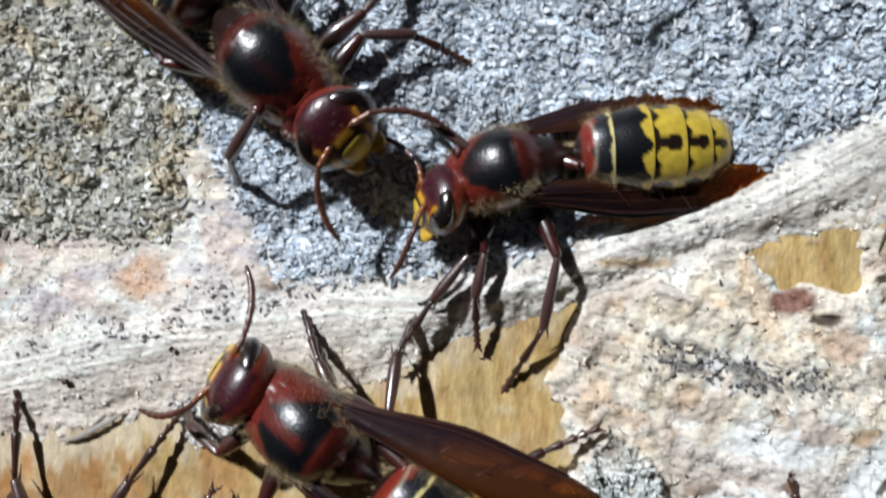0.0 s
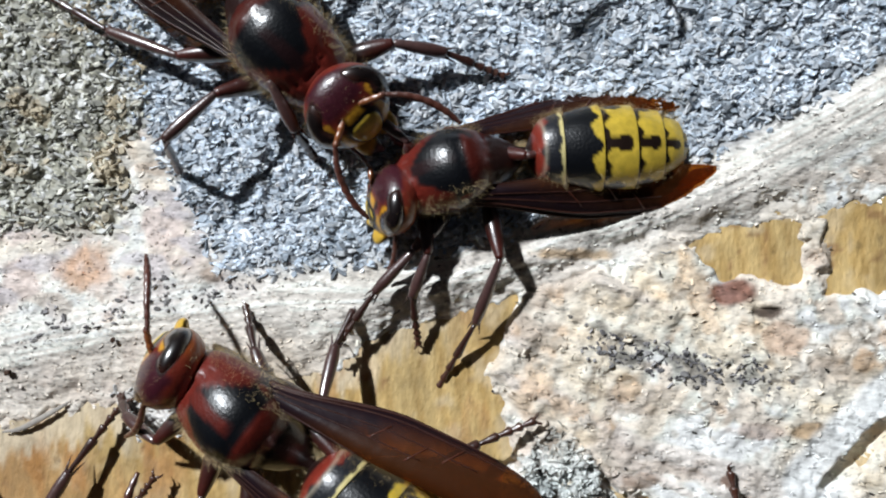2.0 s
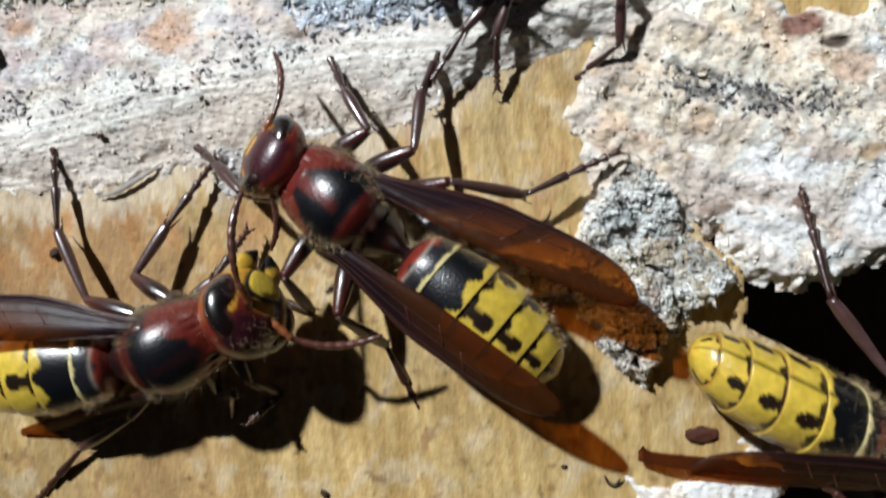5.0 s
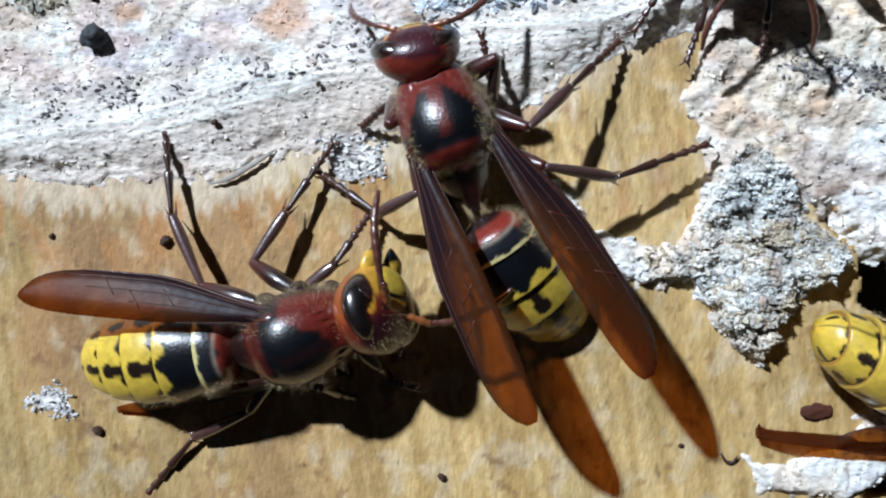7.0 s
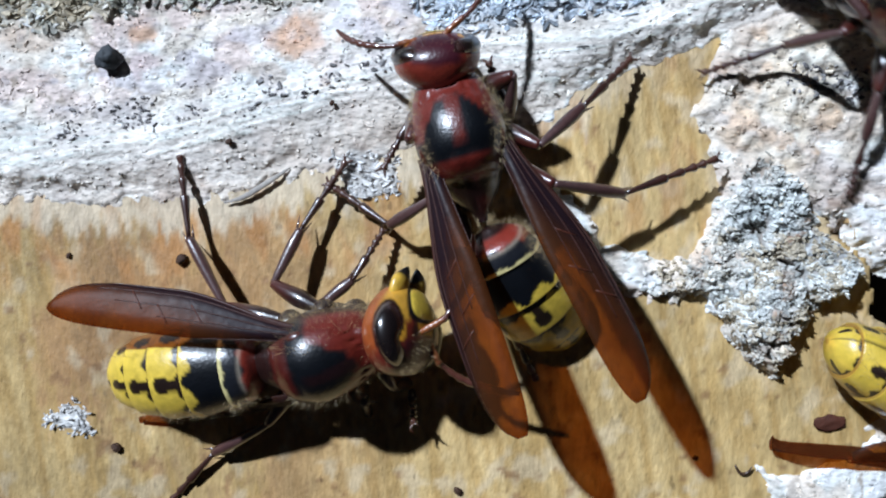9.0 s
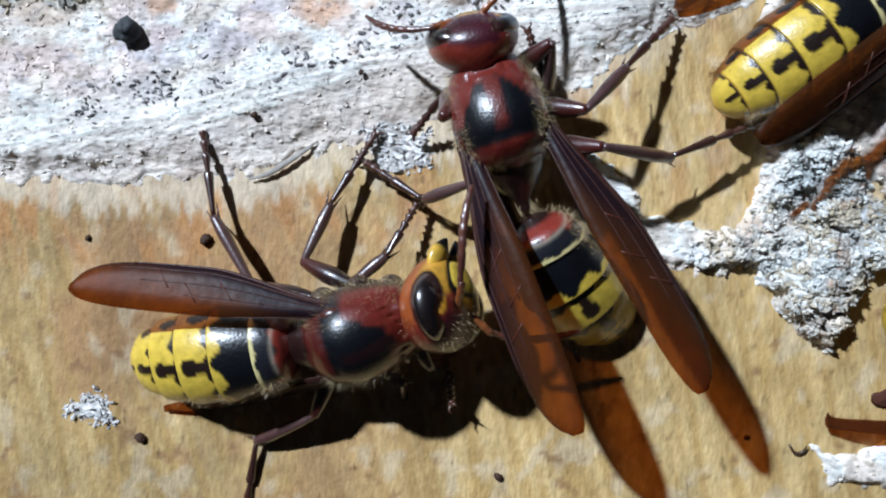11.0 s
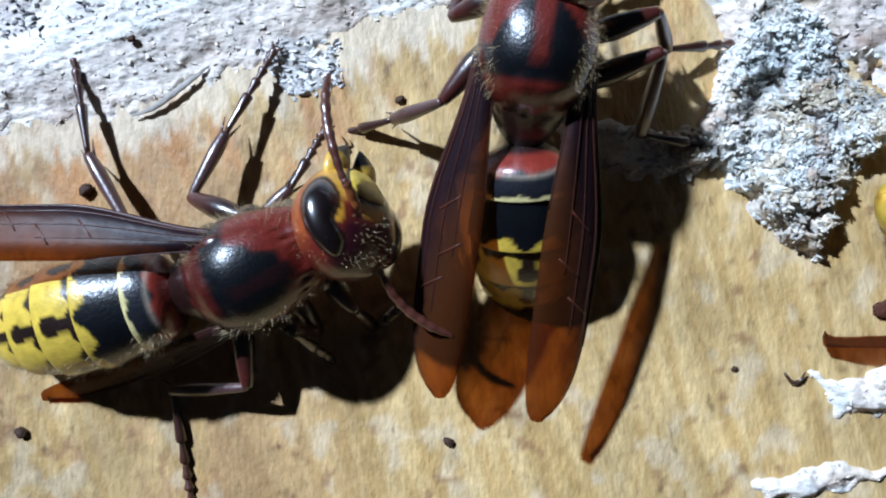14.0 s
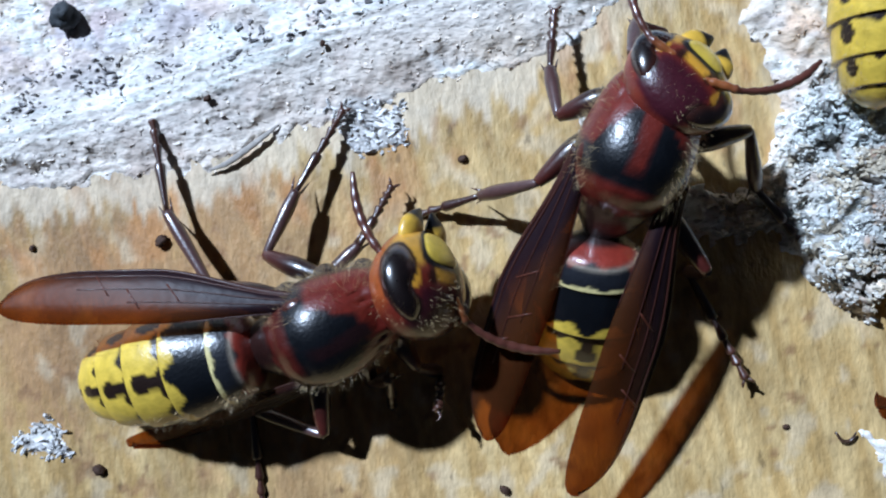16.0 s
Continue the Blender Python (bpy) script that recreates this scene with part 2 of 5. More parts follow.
# a narrow cleft in the crust, stains and pit shade: place, reach, colour, strength
SLIT = [(29, 6.6), (26.6, 4.4), (24.6, 2.0), (23.6, 0.6), (24.4, 0.2), (26.2, 1.4), (29, 4.6)]
# the first entry paints the dark inside of a pit, the rest are stains
STAINS_AND_PIT_SHADE = [(20.6, 11.0, 0.85, 0.36, (0.05, 0.03, 0.022), 0.9), (21.8, 9.5, 1.6, 0.9, (0.55, 0.38, 0.27), 0.7), (20.0, 3.8, 2.0, 0.6, (0.42, 0.33, 0.28), 0.8), (23.3, 4.1, 1.2, 0.6, (0.50, 0.33, 0.18), 0.8),
          (13.6, 0.6, 1.5, 0.8, (0.36, 0.26, 0.2), 0.8), (18.6, 0.9, 0.5, 0.5, (0.20, 0.10, 0.06), 0.8), (7.6, 8.8, 1.6, 0.5, (0.34, 0.28, 0.22), 0.7), (26.5, 8.2, 1.0, 0.9, (0.50, 0.32, 0.18), 0.7),
          (9.5, 14.2, 2.6, 0.7, (0.52, 0.34, 0.17), 0.7), (25.2, -0.6, 2.2, 0.8, (0.20, 0.19, 0.22), 0.7), (-14.2, 12.3, 1.4, 0.7, (0.30, 0.22, 0.17), 0.7), (-33.0, 11.0, 1.6, 1.2, (0.60, 0.50, 0.49), 0.7)]


def regions(x, y):
    """How far each patch of the crust reaches, and where it lies along the ridge."""
    wob = 1.5 * (fbm(x, y, 2.6, 3, 4) - 0.5)
    wob2 = 1.5 * (fbm(x, y, 2.6, 9, 4) - 0.5)
    wob, wob2 = wob + 0.9 * (fbm(x, y, 0.7, 63, 2) - 0.5), wob2 + 0.9 * (fbm(x, y, 0.7, 64, 2) - 0.5)
    u, v = x + wob, y + wob2
    ridge = y - np.interp(x, [p[0] for p in RIDGE], [p[1] for p in RIDGE])
    parts = {n: inside(p, u, v) for n, p in (("upper", UPPER), ("right", RIGHT), ("lump", LUMP), ("lower", LOWER), ("strip", STRIP), ("scrap", SCRAP), ("grit", GRIT))}
    return parts, ridge, np.maximum(inside(HOLE, u, v), inside(SLIT, u, v) + 0.3)


def crust_shape(x, y):
    parts, ridge, hole = regions(x, y)
    mask = np.max(list(parts.values()), axis=0)
    fibre = fbm(x * 0.22 + ridge * 0.1, ridge * 3.0, 1.0, 5, 4)
    fibre = 0.55 * fibre + 0.45 * fbm(x * 0.5, ridge * 6.5, 1.0, 65, 2)
    fold = fbm((x + 0.9 * y) * 0.35, y * 1.3 + x * 0.45, 2.2, 27, 3)
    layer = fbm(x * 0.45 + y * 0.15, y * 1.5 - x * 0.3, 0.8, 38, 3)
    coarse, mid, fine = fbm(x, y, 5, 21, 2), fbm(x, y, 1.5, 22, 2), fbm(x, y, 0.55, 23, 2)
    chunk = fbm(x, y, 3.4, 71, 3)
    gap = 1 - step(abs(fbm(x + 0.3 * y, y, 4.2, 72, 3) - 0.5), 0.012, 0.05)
    on_ridge = np.exp(-((ridge / 2.4) ** 2)) * step(parts["upper"], -0.5, 0.5)
    above = step(ridge, 1.5, 3.5)
    crumbly = step(parts["right"], 0, 1) * (1 - on_ridge)
    on_lump = step(parts["lump"], -0.2, 0.8) * step(x, -1, 5)
    blue = above * step(x + 0.6 * (y - 16), -16.5, -13.5)
    grey = above * (1 - step(x - 0.1 * (y - 18) + 4 * (coarse - 0.5), -21.3, -19.3)) * step(y + 5 * (coarse - 0.5), 13.2, 15.5)
    z = 0.45 + 0.6 * (coarse - 0.5) + (0.3 + 0.6 * on_lump) * (mid - 0.4) + 0.9 * on_lump * (layer - 0.5) + on_lump * (2.2 * (chunk - 0.5) - 1.1 * gap) + (0.22 + 0.1 * on_lump + 0.16 * crumbly) * (fine - 0.5) + (0.15 + 0.4 * step(fold, 0.5, 0.8)) * crumbly * (fbm(x, y, 0.9, 24, 4) - 0.5) + 0.9 * crumbly * (fold - 0.5)
    z = z * (1 - 0.75 * on_ridge) + on_ridge * (1.0 + 0.32 * (fibre - 0.5) + 0.10 * (fine - 0.5))
    z = z + 0.7 * on_lump + 0.35 * above + np.maximum(blue, grey) * (0.5 * (fine - 0.5) + 0.35 * (mid - 0.5)) + 0.25 * step(parts["right"], 0, 1.5)
    z = z * step(mask, -0.05, 0.45 + 0.3 * mid + 2.0 * step(parts["upper"] - np.maximum(parts["right"], parts["lump"]), 0, 2)) - 0.15 - 0.6 * (1 - step(mask, -0.3, 0.05))
    # colours of what the crust is made of, plus shade painted into the lump
    n1, n2, n3 = fbm(x, y, 3.2, 31, 3), fbm(x, y, 0.9, 32, 2), fbm(x, y, 2.2, 33, 3)
    col = mixed((0.66, 0.61, 0.54), (0.80, 0.785, 0.755), step(n1, 0.3, 0.55))
    col = mixed(col, (0.64, 0.52, 0.40), 0.5 * step(n3, 0.54, 0.7))
    col = mixed(col, (0.46, 0.36, 0.29), 0.6 * step(fbm(x * 0.6 + y * 0.2, y * 1.5, 2.4, 35, 3), 0.58, 0.7))
    beige = crumbly * step(fbm(x, y, 4.5, 36, 3), 0.36, 0.6) * (0.35 + 0.65 * step(x, 6, 12))
    col = mixed(col, mixed((0.68, 0.58, 0.43), (0.74, 0.69, 0.59), step(n2, 0.3, 0.7)), beige * 0.7)
    col = mixed(col, (0.50, 0.43, 0.40), crumbly * step(fold, 0.58, 0.70) * 0.45)
    left = above * (1 - step(x, -16, -12))
    col = mixed(col, (0.60, 0.50, 0.47), left * step(fbm(x, y, 2.6, 37, 3), 0.48, 0.62) * 0.8)
    col = mixed(col, (0.45, 0.43, 0.47), above * step(fbm(x * 0.7, y * 1.3, 1.6, 52, 3), 0.54, 0.66) * 0.7)
    crack = abs(fbm(x + 0.3 * y, y * 1.2, 2.4, 53, 4) - 0.5)
    col = mixed(col, (0.30, 0.25, 0.20), (1 - step(crack, 0.012, 0.028)) * step(fbm(x, y, 3.5, 54, 2), 0.45, 0.6) * 0.75)
    col = mixed(col, (0.62, 0.36, 0.16), crumbly * step(fbm(x, y, 1.8, 55, 3), 0.64, 0.74) * 0.3)
    col = mixed(col, (0.34, 0.32, 0.29), step(n2, 0.74, 0.88) * 0.6)
    col = mixed(col, np.outer(0.84 + 0.50 * fibre, (0.70, 0.67, 0.63)), on_ridge)
    hairline = fbm(x * 0.16 + ridge * 0.05, ridge * 5.5, 1.0, 39, 3)
    col = mixed(col, (0.40, 0.37, 0.34), np.clip(on_ridge * 1.3, 0, 1) * step(hairline, 0.54, 0.63) * 0.5)
    low = (1 - step(ridge + 1.6 * (n1 - 0.5), -2.6, 0.2)) * step(-x, 10, 20) * step(parts["upper"], 0, 0.6)
    col = mixed(col, mixed((0.50, 0.42, 0.37), (0.68, 0.61, 0.54), step(n2, 0.3, 0.6)), low * 0.6)
    col = mixed(col, (0.16, 0.15, 0.14), on_ridge * step(fibre, 0.68, 0.8) * 0.8)
    col = mixed(col, mixed((0.22, 0.26, 0.31), (0.58, 0.63, 0.69), step(n2, 0.25, 0.7)), blue)
    col = mixed(col, mixed((0.22, 0.22, 0.18), (0.56, 0.55, 0.47), step(n2, 0.25, 0.75)), grey)
    col = np.clip(col * (1.05, 1.03, 1.0), 0, 0.77)
    col = mixed(col, mixed((0.42, 0.40, 0.37), (0.74, 0.72, 0.69), step(n2, 0.35, 0.6)), step(np.maximum(parts["scrap"], parts["grit"]), -0.3, 0.2) * 0.85)
    rust = np.maximum(step(2.7 - np.hypot(x + 21.9, (y - 12.2) / 1.12) + 4 * (n3 - 0.5), 0, 1.4), step(2.0 - np.hypot((x + 32.8) * 0.8, y - 12.8) + 3.4 * (n3 - 0.5), 0, 1.2))
    col = mixed(col, (0.59, 0.39, 0.27), rust * (0.6 + 0.35 * step(n2, 0.35, 0.6)))
    green = on_lump * step(x, 4, 7) * step(n1, 0.2, 0.55)
    col = mixed(col, mixed((0.36, 0.39, 0.40), (0.74, 0.75, 0.73), step(0.5 * layer + 0.5 * chunk, 0.36, 0.6)), green * 0.9)
    col = mixed(col, (0.30, 0.17, 0.09), on_lump * step(1.0 - abs(x - 10.2 - 0.35 * (y + 3) + 2 * (n3 - 0.5)), 0, 0.5) * step(layer, 0.35, 0.55) * 0.85)
    # painted shade: the lump's gaps and low layers go dark
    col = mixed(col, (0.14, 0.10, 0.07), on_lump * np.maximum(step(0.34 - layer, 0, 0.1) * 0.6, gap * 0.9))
    red = step(1.0 - np.hypot((x - 18.6) / 1.5, y - 12.0) + 1.2 * (n3 - 0.5), 0, 0.4)
    col = mixed(col, (0.22, 0.08, 0.05), red * 0.9)
    strand = step(1.5 - abs(y - 7.9 + 0.16 * (x - 16) + 1.5 * (n1 - 0.5)), 0, 1.2) * step(x, 9, 11) * (1 - step(x, 19, 23))
    trail = (1 - step(abs(ridge - 2.0 + 2.2 * (n1 - 0.5)), 0.6, 1.7)) * step(-x, 8, 14) * step(n3, 0.42, 0.62)
    strand = np.maximum(strand, 0.6 * trail)
    col = mixed(col, (0.42, 0.39, 0.40), trail * 0.5)
    for sx, sy, rx, ry, shade, much in STAINS_AND_PIT_SHADE:
        spot = step(1.0 - np.hypot((x - sx) / rx, (y - sy) / ry) + 1.3 * (n3 - 0.5) + 0.5 * (n2 - 0.5), 0, 0.35)
        col = mixed(col, shade, spot * much)
    ring = abs(np.hypot((x - 12.2) / 1.35, (y - 8.5) / 1.05) - 0.8 + 0.8 * (n2 - 0.5))
    col = mixed(col, (0.24, 0.22, 0.20), (1 - step(ring, 0.2, 0.42)) * step(n2, 0.3, 0.55) * 0.85)
    slit = inside(SLIT, x + 0.6 * (n3 - 0.5), y + 0.6 * (n2 - 0.5))
    col = mixed(col, (0.80, 0.81, 0.80), step(slit, -2.2, -1.5) * (1 - step(slit, -0.2, 0.1)) * step(25.8 - x + 0.5 * y, 0, 1.2) * 0.9)
    pit = step(1.0 - np.hypot((x - 20.6) / 0.9, (y - 11.0) / 0.4) + 0.9 * (n3 - 0.5), 0, 0.4)
    z = np.where(mask > 0.5, np.maximum(z - 0.5 * pit, 0.05), z) - 1.6 * step(slit, 0, 0.5)
    band = step(1.1 - abs(y - 7.9 + 0.16 * (x - 16) + 1.5 * (n1 - 0.5)), 0, 0.8) * step(x, 9, 11) * (1 - step(x, 19, 22)) * step(n2, 0.42, 0.6)
    col = mixed(col, (0.17, 0.16, 0.14), band * 0.8)
    return z, mask, col, hole, blue, grey, on_lump, on_ridge, strand


def axis_steps(lo, hi, fine, far):
    out = [np.arange(lo, hi, fine)]
    left, right = [lo - fine * 1.35**n for n in range(1, 21)], [hi + fine * 1.35**n for n in range(0, 20)]
    return np.r_[np.array(left)[::-1].clip(-far, far), out[0], np.array(right).clip(-far, far)]


def sheet(name, x, y, z, keep, tint, mat):
    """A height field as one mesh, with the cells that keep says."""
    ny, nx = x.shape
    cell = keep[:-1, :-1] | keep[1:, :-1] | keep[:-1, 1:] | keep[1:, 1:]
    j, i = np.nonzero(cell)
    quads = np.stack([j * nx + i, j * nx + i + 1, (j + 1) * nx + i + 1, (j + 1) * nx + i], 1)
    used = np.unique(quads)
    place = np.zeros(nx * ny, np.int32)
    place[used] = np.arange(len(used))
    quads = place[quads].astype(np.int32)
    me = bpy.data.meshes.new(name)
    me.vertices.add(len(used))
    me.vertices.foreach_set("co", (np.stack([x, y, z], -1).reshape(-1, 3)[used] * K).astype(np.float32).ravel())
    me.loops.add(quads.size)
    me.loops.foreach_set("vertex_index", quads.ravel())
    me.polygons.add(len(quads))
    me.polygons.foreach_set("loop_start", np.arange(0, quads.size, 4, dtype=np.int32))
    me.polygons.foreach_set("use_smooth", np.ones(len(quads), bool))
    me.materials.append(mat)
    rgba = np.ones((len(used), 4), np.float32)
    rgba[:, :3] = tint[used]
    me.attributes.new("tint", "FLOAT_COLOR", "POINT").data.foreach_set("color", rgba.ravel())
    me.update(calc_edges=True)
    me.validate()
    return me


def make_ground():
    x, y = np.meshgrid(axis_steps(-50, 30, 0.13, 140), axis_steps(-29, 33, 0.13, 110))
    z, mask, col, hole, *_ = crust_shape(x.ravel(), y.ravel())
    z, mask, hole = z.reshape(x.shape), mask.reshape(x.shape), hole.reshape(x.shape)
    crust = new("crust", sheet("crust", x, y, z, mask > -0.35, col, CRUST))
    tagged(crust, "flaking off-white and grey weathered crust over bare wood", "crust", kind="structure")
    x, y = np.meshgrid(axis_steps(-50, 30, 0.26, 140), axis_steps(-29, 33, 0.26, 110))
    fx, fy = x.ravel(), y.ravel()
    lean = fx + 0.18 * fy
    grain = fbm(lean * 2.2, fy * 0.22, 1.0, 41, 3)
    stain = fbm(fx, fy, 9, 42, 3)
    col = mixed((0.52, 0.335, 0.12), (0.69, 0.49, 0.215), step(grain, 0.25, 0.75))
    col = mixed(col, (0.43, 0.235, 0.10), 0.8 * step(stain + 0.35 * (grain - 0.5) + 0.25 * (fbm(fx, fy, 1.7, 56, 3) - 0.5), 0.38, 0.6) * step(-fx, 12, 30))
    col = mixed(col, (0.72, 0.58, 0.38), 0.55 * step(fbm(fx, fy * 0.8, 1.3, 44, 3), 0.56, 0.72))
    col = mixed(col, (0.30, 0.16, 0.07), 0.7 * step(fbm(fx, fy, 1.1, 57, 3), 0.70, 0.78))
    blot = fbm(fx, fy * 0.6, 2.6, 45, 3)
    col = col * ((0.53 + 0.34 * blot + 0.18 * fbm(fx, fy, 0.9, 49, 2)) * (1 - 0.16 * step(-fx, 20, 38)))[:, None]
    shore = inside(UPPER, fx, fy)
    streak = fbm(lean * 1.9, fy * 0.12, 1.0, 47, 3)
    near = step(shore + 3.8 * (streak - 0.5), -1.9, -0.9) * step(-fx, -6, 8)
    col = mixed(col, (0.62, 0.52, 0.38), near * 0.75)
    col = mixed(col, (0.40, 0.19, 0.06), 0.8 * step(shore, -7, -4) * (1 - near) * step(fbm(lean * 1.2, fy * 0.35, 1.6, 48, 3), 0.46, 0.64) * step(-fx, 10, 20))
    col = mixed(col, (0.42, 0.21, 0.08), 0.45 * step(fbm(fx * 1.4, fy * 0.5, 2.2, 46, 3), 0.6, 0.75) * step(fy + 4 * blot, -4, 4))
    z = 0.10 * (grain - 0.5) + 0.25 * (fbm(fx, fy, 12, 43, 2) - 0.5) - 0.12
    _, _, hole = regions(fx, fy)
    board = new("ground", sheet("ground", x, y, z.reshape(x.shape), (hole < -0.05).reshape(x.shape), col, WOOD))
    solid = board.modifiers.new("thickness", "SOLIDIFY")
    solid.thickness, solid.offset = 0.004, -1
    tagged(board, "bare yellowish-brown weathered wooden board with fine grain", "board", kind="structure")
    # box added below the gap, its near-black tint painting the deep shade
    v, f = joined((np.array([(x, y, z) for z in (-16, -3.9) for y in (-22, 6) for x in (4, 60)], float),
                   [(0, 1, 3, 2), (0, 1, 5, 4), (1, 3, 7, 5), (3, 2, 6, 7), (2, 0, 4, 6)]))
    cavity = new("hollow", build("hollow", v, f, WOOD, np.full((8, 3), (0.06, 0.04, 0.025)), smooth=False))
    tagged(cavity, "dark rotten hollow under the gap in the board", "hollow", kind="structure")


def chips(name, label, count, box, where, size, tint, seed, tilt=0.5, lean=0.0):
    """Loose flakes of the crust, one joined heap."""
    rng = np.random.default_rng(seed)
    x, y = rng.uniform(box[0], box[1], count), rng.uniform(box[2], box[3], count)
    z, mask, col, hole, blue, grey, lump, ridge, band = crust_shape(x, y)
    fit = {"scraps": np.maximum(step(regions(x, y)[0]["scrap"], -0.4, 0.2), step(regions(x, y)[0]["grit"], -0.4, 0.2)), "blue": blue, "grey": grey, "lump": lump, "ridge": ridge, "band": band, "rest": (1 - blue) * (1 - grey) * (1 - ridge)}[where]
    ok = (rng.random(count) < fit * (step(fbm(x, y, 3.0, 51, 2), 0.42, 0.6) if name.startswith("dark") else 1)) & (mask > 0.1)
    x, y, z = x[ok], y[ok], z[ok]
    n = len(x)
    shape = np.array([(-0.5, -0.35), (0.1, -0.5), (0.5, -0.2), (0.45, 0.35), (-0.1, 0.5), (-0.5, 0.25)])
    flat = shape[None] * (1 + rng.uniform(-0.35, 0.35, (n, 6, 2)))
    grow = rng.random((2, n)) ** 1.7
    length, width = size[0] * 0.7 + (size[1] * 1.15 - size[0] * 0.7) * grow[0], size[2] * 0.8 + (size[3] * 1.3 - size[2] * 0.8) * grow[1]
    thick = rng.uniform(0.05, 0.16, n) * (0.4 if where == "rest" else 0.5 if where == "ridge" else 1.0)
    low = np.concatenate([flat * np.stack([length, width], 1)[:, None], np.zeros((n, 6, 1)) - thick[:, None, None]], 2)
    high = np.concatenate([low[:, :, :2] * 0.86, np.zeros((n, 6, 1)) + rng.uniform(-0.05, 0.05, (n, 6, 1))], 2)
    v = np.concatenate([low, high], 1)
    a, b, c = rng.normal(lean, {"lump": 0.8, "ridge": 0.3}.get(where, 0.6), n), rng.normal(0, tilt, n), rng.normal(0, tilt, n)
    cb, sb, cc, sc = np.cos(b)[:, None], np.sin(b)[:, None], np.cos(c)[:, None], np.sin(c)[:, None]
    v = np.stack([v[..., 0] * cb + v[..., 2] * sb, v[..., 1], v[..., 2] * cb - v[..., 0] * sb], -1)
    v = np.stack([v[..., 0], v[..., 1] * cc - v[..., 2] * sc, v[..., 2] * cc + v[..., 1] * sc], -1)
    ca, sa = np.cos(a)[:, None], np.sin(a)[:, None]
    v = np.stack([v[..., 0] * ca - v[..., 1] * sa + x[:, None], v[..., 0] * sa + v[..., 1] * ca + y[:, None], v[..., 2] + z[:, None] + (0.02 if where in ("rest", "ridge") else 0.1)], -1)
    one = [(6, 7, 8, 9, 10, 11)] + [(k, (k + 1) % 6, 6 + (k + 1) % 6, 6 + k) for k in range(6)] + [(5, 4, 3, 2, 1, 0)]
    faces = [tuple(i + 12 * k for i in face) for k in range(n) for face in one]
    me = bpy.data.meshes.new(name)
    me.from_pydata((v.reshape(-1, 3) * K).tolist(), [], faces)
    me.materials.append(CHIP)
    rgba = np.ones((n, 12, 4), np.float32)
    warm = rng.random((n, 1, 1)) * 0.6
    tone = 0.55 + 0.8 * fbm(x, y, 2.6, 61, 3) + rng.normal(0, 0.08, n)
    rgba[:, :, :3] = (np.asarray(tint[0]) * (1 - warm) + np.asarray(tint[1]) * warm) * np.clip(tone, 0.4, 1.2)[:, None, None]
    if where in ("rest", "ridge") and not name.startswith("dark"):
        rgba[:, :, :3] = np.clip(col[ok] * rng.uniform(0.90, 1.14, (n, 1)), 0, 0.85)[:, None, :]
    elif where == "lump":
        # half crust colour, so the lump's painted shade carries over
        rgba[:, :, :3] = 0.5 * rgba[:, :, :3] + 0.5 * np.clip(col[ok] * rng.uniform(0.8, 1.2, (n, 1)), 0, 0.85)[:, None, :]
    elif where in ("blue", "grey"):
        light = rng.random((n, 1, 1))
        rgba[:, :, :3] = np.where(light > 0.72, rgba[:, :, :3] * 0.45 + 0.44, np.where(light < 0.2, rgba[:, :, :3] * 0.42, rgba[:, :, :3]))
    earthy = (0.75 * step(fbm(x, y, 1.8, 62, 3) + rng.normal(0, 0.06, n), 0.56, 0.68) * (where in ("grey", "lump")))[:, None, None]
    rgba[:, :, :3] = rgba[:, :, :3] * (1 - earthy) + np.array((0.44, 0.36, 0.24)) * earthy
    me.attributes.new("tint", "FLOAT_COLOR", "POINT").data.foreach_set("color", rgba.ravel())
    tagged(new(name, me), label, "flakes", kind="stuff")


# ---- hornets ----
RED, DARK, BLACK = (0.088, 0.0105, 0.0065), (0.016, 0.006, 0.005), (0.0035, 0.0042, 0.006)
YELLOW, ORANGE = (0.64, 0.45, 0.055), (0.50, 0.21, 0.02)


def hairs(v, f, seed, count, length, spread=0.6, back=-0.4):
    """Thin three-sided hairs standing on a surface."""
    rng = np.random.default_rng(seed)
    if f is None:  # a finished mesh: the brow and the rim of a head
        v = np.array([w.co for w in v.vertices]) / K
        centre = np.array((0.5, 0, 0))
        brow = (v[:, 0] > 0.9) & (v[:, 2] > 0.4) & (v[:, 2] < 2.0) & (abs(v[:, 1]) < 1.0)
        rim = (v[:, 0] > -0.6) & (v[:, 0] < 1.2) & ((abs(v[:, 1]) > 1.4) | (v[:, 2] < 0)) & (np.arange(len(v)) % 3 == 0)
        v = v[brow | rim]
    else:
        centre = v.mean(0)
        v = v[(abs(v[:, 1]) > 0.62 * abs(v[:, 1]).max()) | (v[:, 2] < centre[2])]
    pick = v[rng.integers(0, len(v), count)] + rng.normal(0, 0.1, (count, 3))
    out = (pick - centre) / np.linalg.norm(pick - centre, axis=1)[:, None]
    way = out + rng.normal(0, spread * 0.5, (count, 3)) + (back, 0, 0)
    way /= np.linalg.norm(way, axis=1)[:, None]
    side = np.cross(way, rng.normal(0, 1, (count, 3)))
    side *= 0.0065 / np.linalg.norm(side, axis=1)[:, None]
    other = np.cross(way, side)
    tip = pick + way * rng.uniform(0.5, 1.0, (count, 1)) * length
    verts = np.stack([pick + side, pick - side * 0.5 + other, pick - side * 0.5 - other, tip], 1).reshape(-1, 3)
    faces = [tuple(4 * k + i for i in t) for k in range(count) for t in ((0, 1, 3), (1, 2, 3), (2, 0, 3))]
    me = bpy.data.meshes.new("hair")
    me.from_pydata((verts * K).tolist(), [], faces)
    me.materials.append(HAIR)
    return me


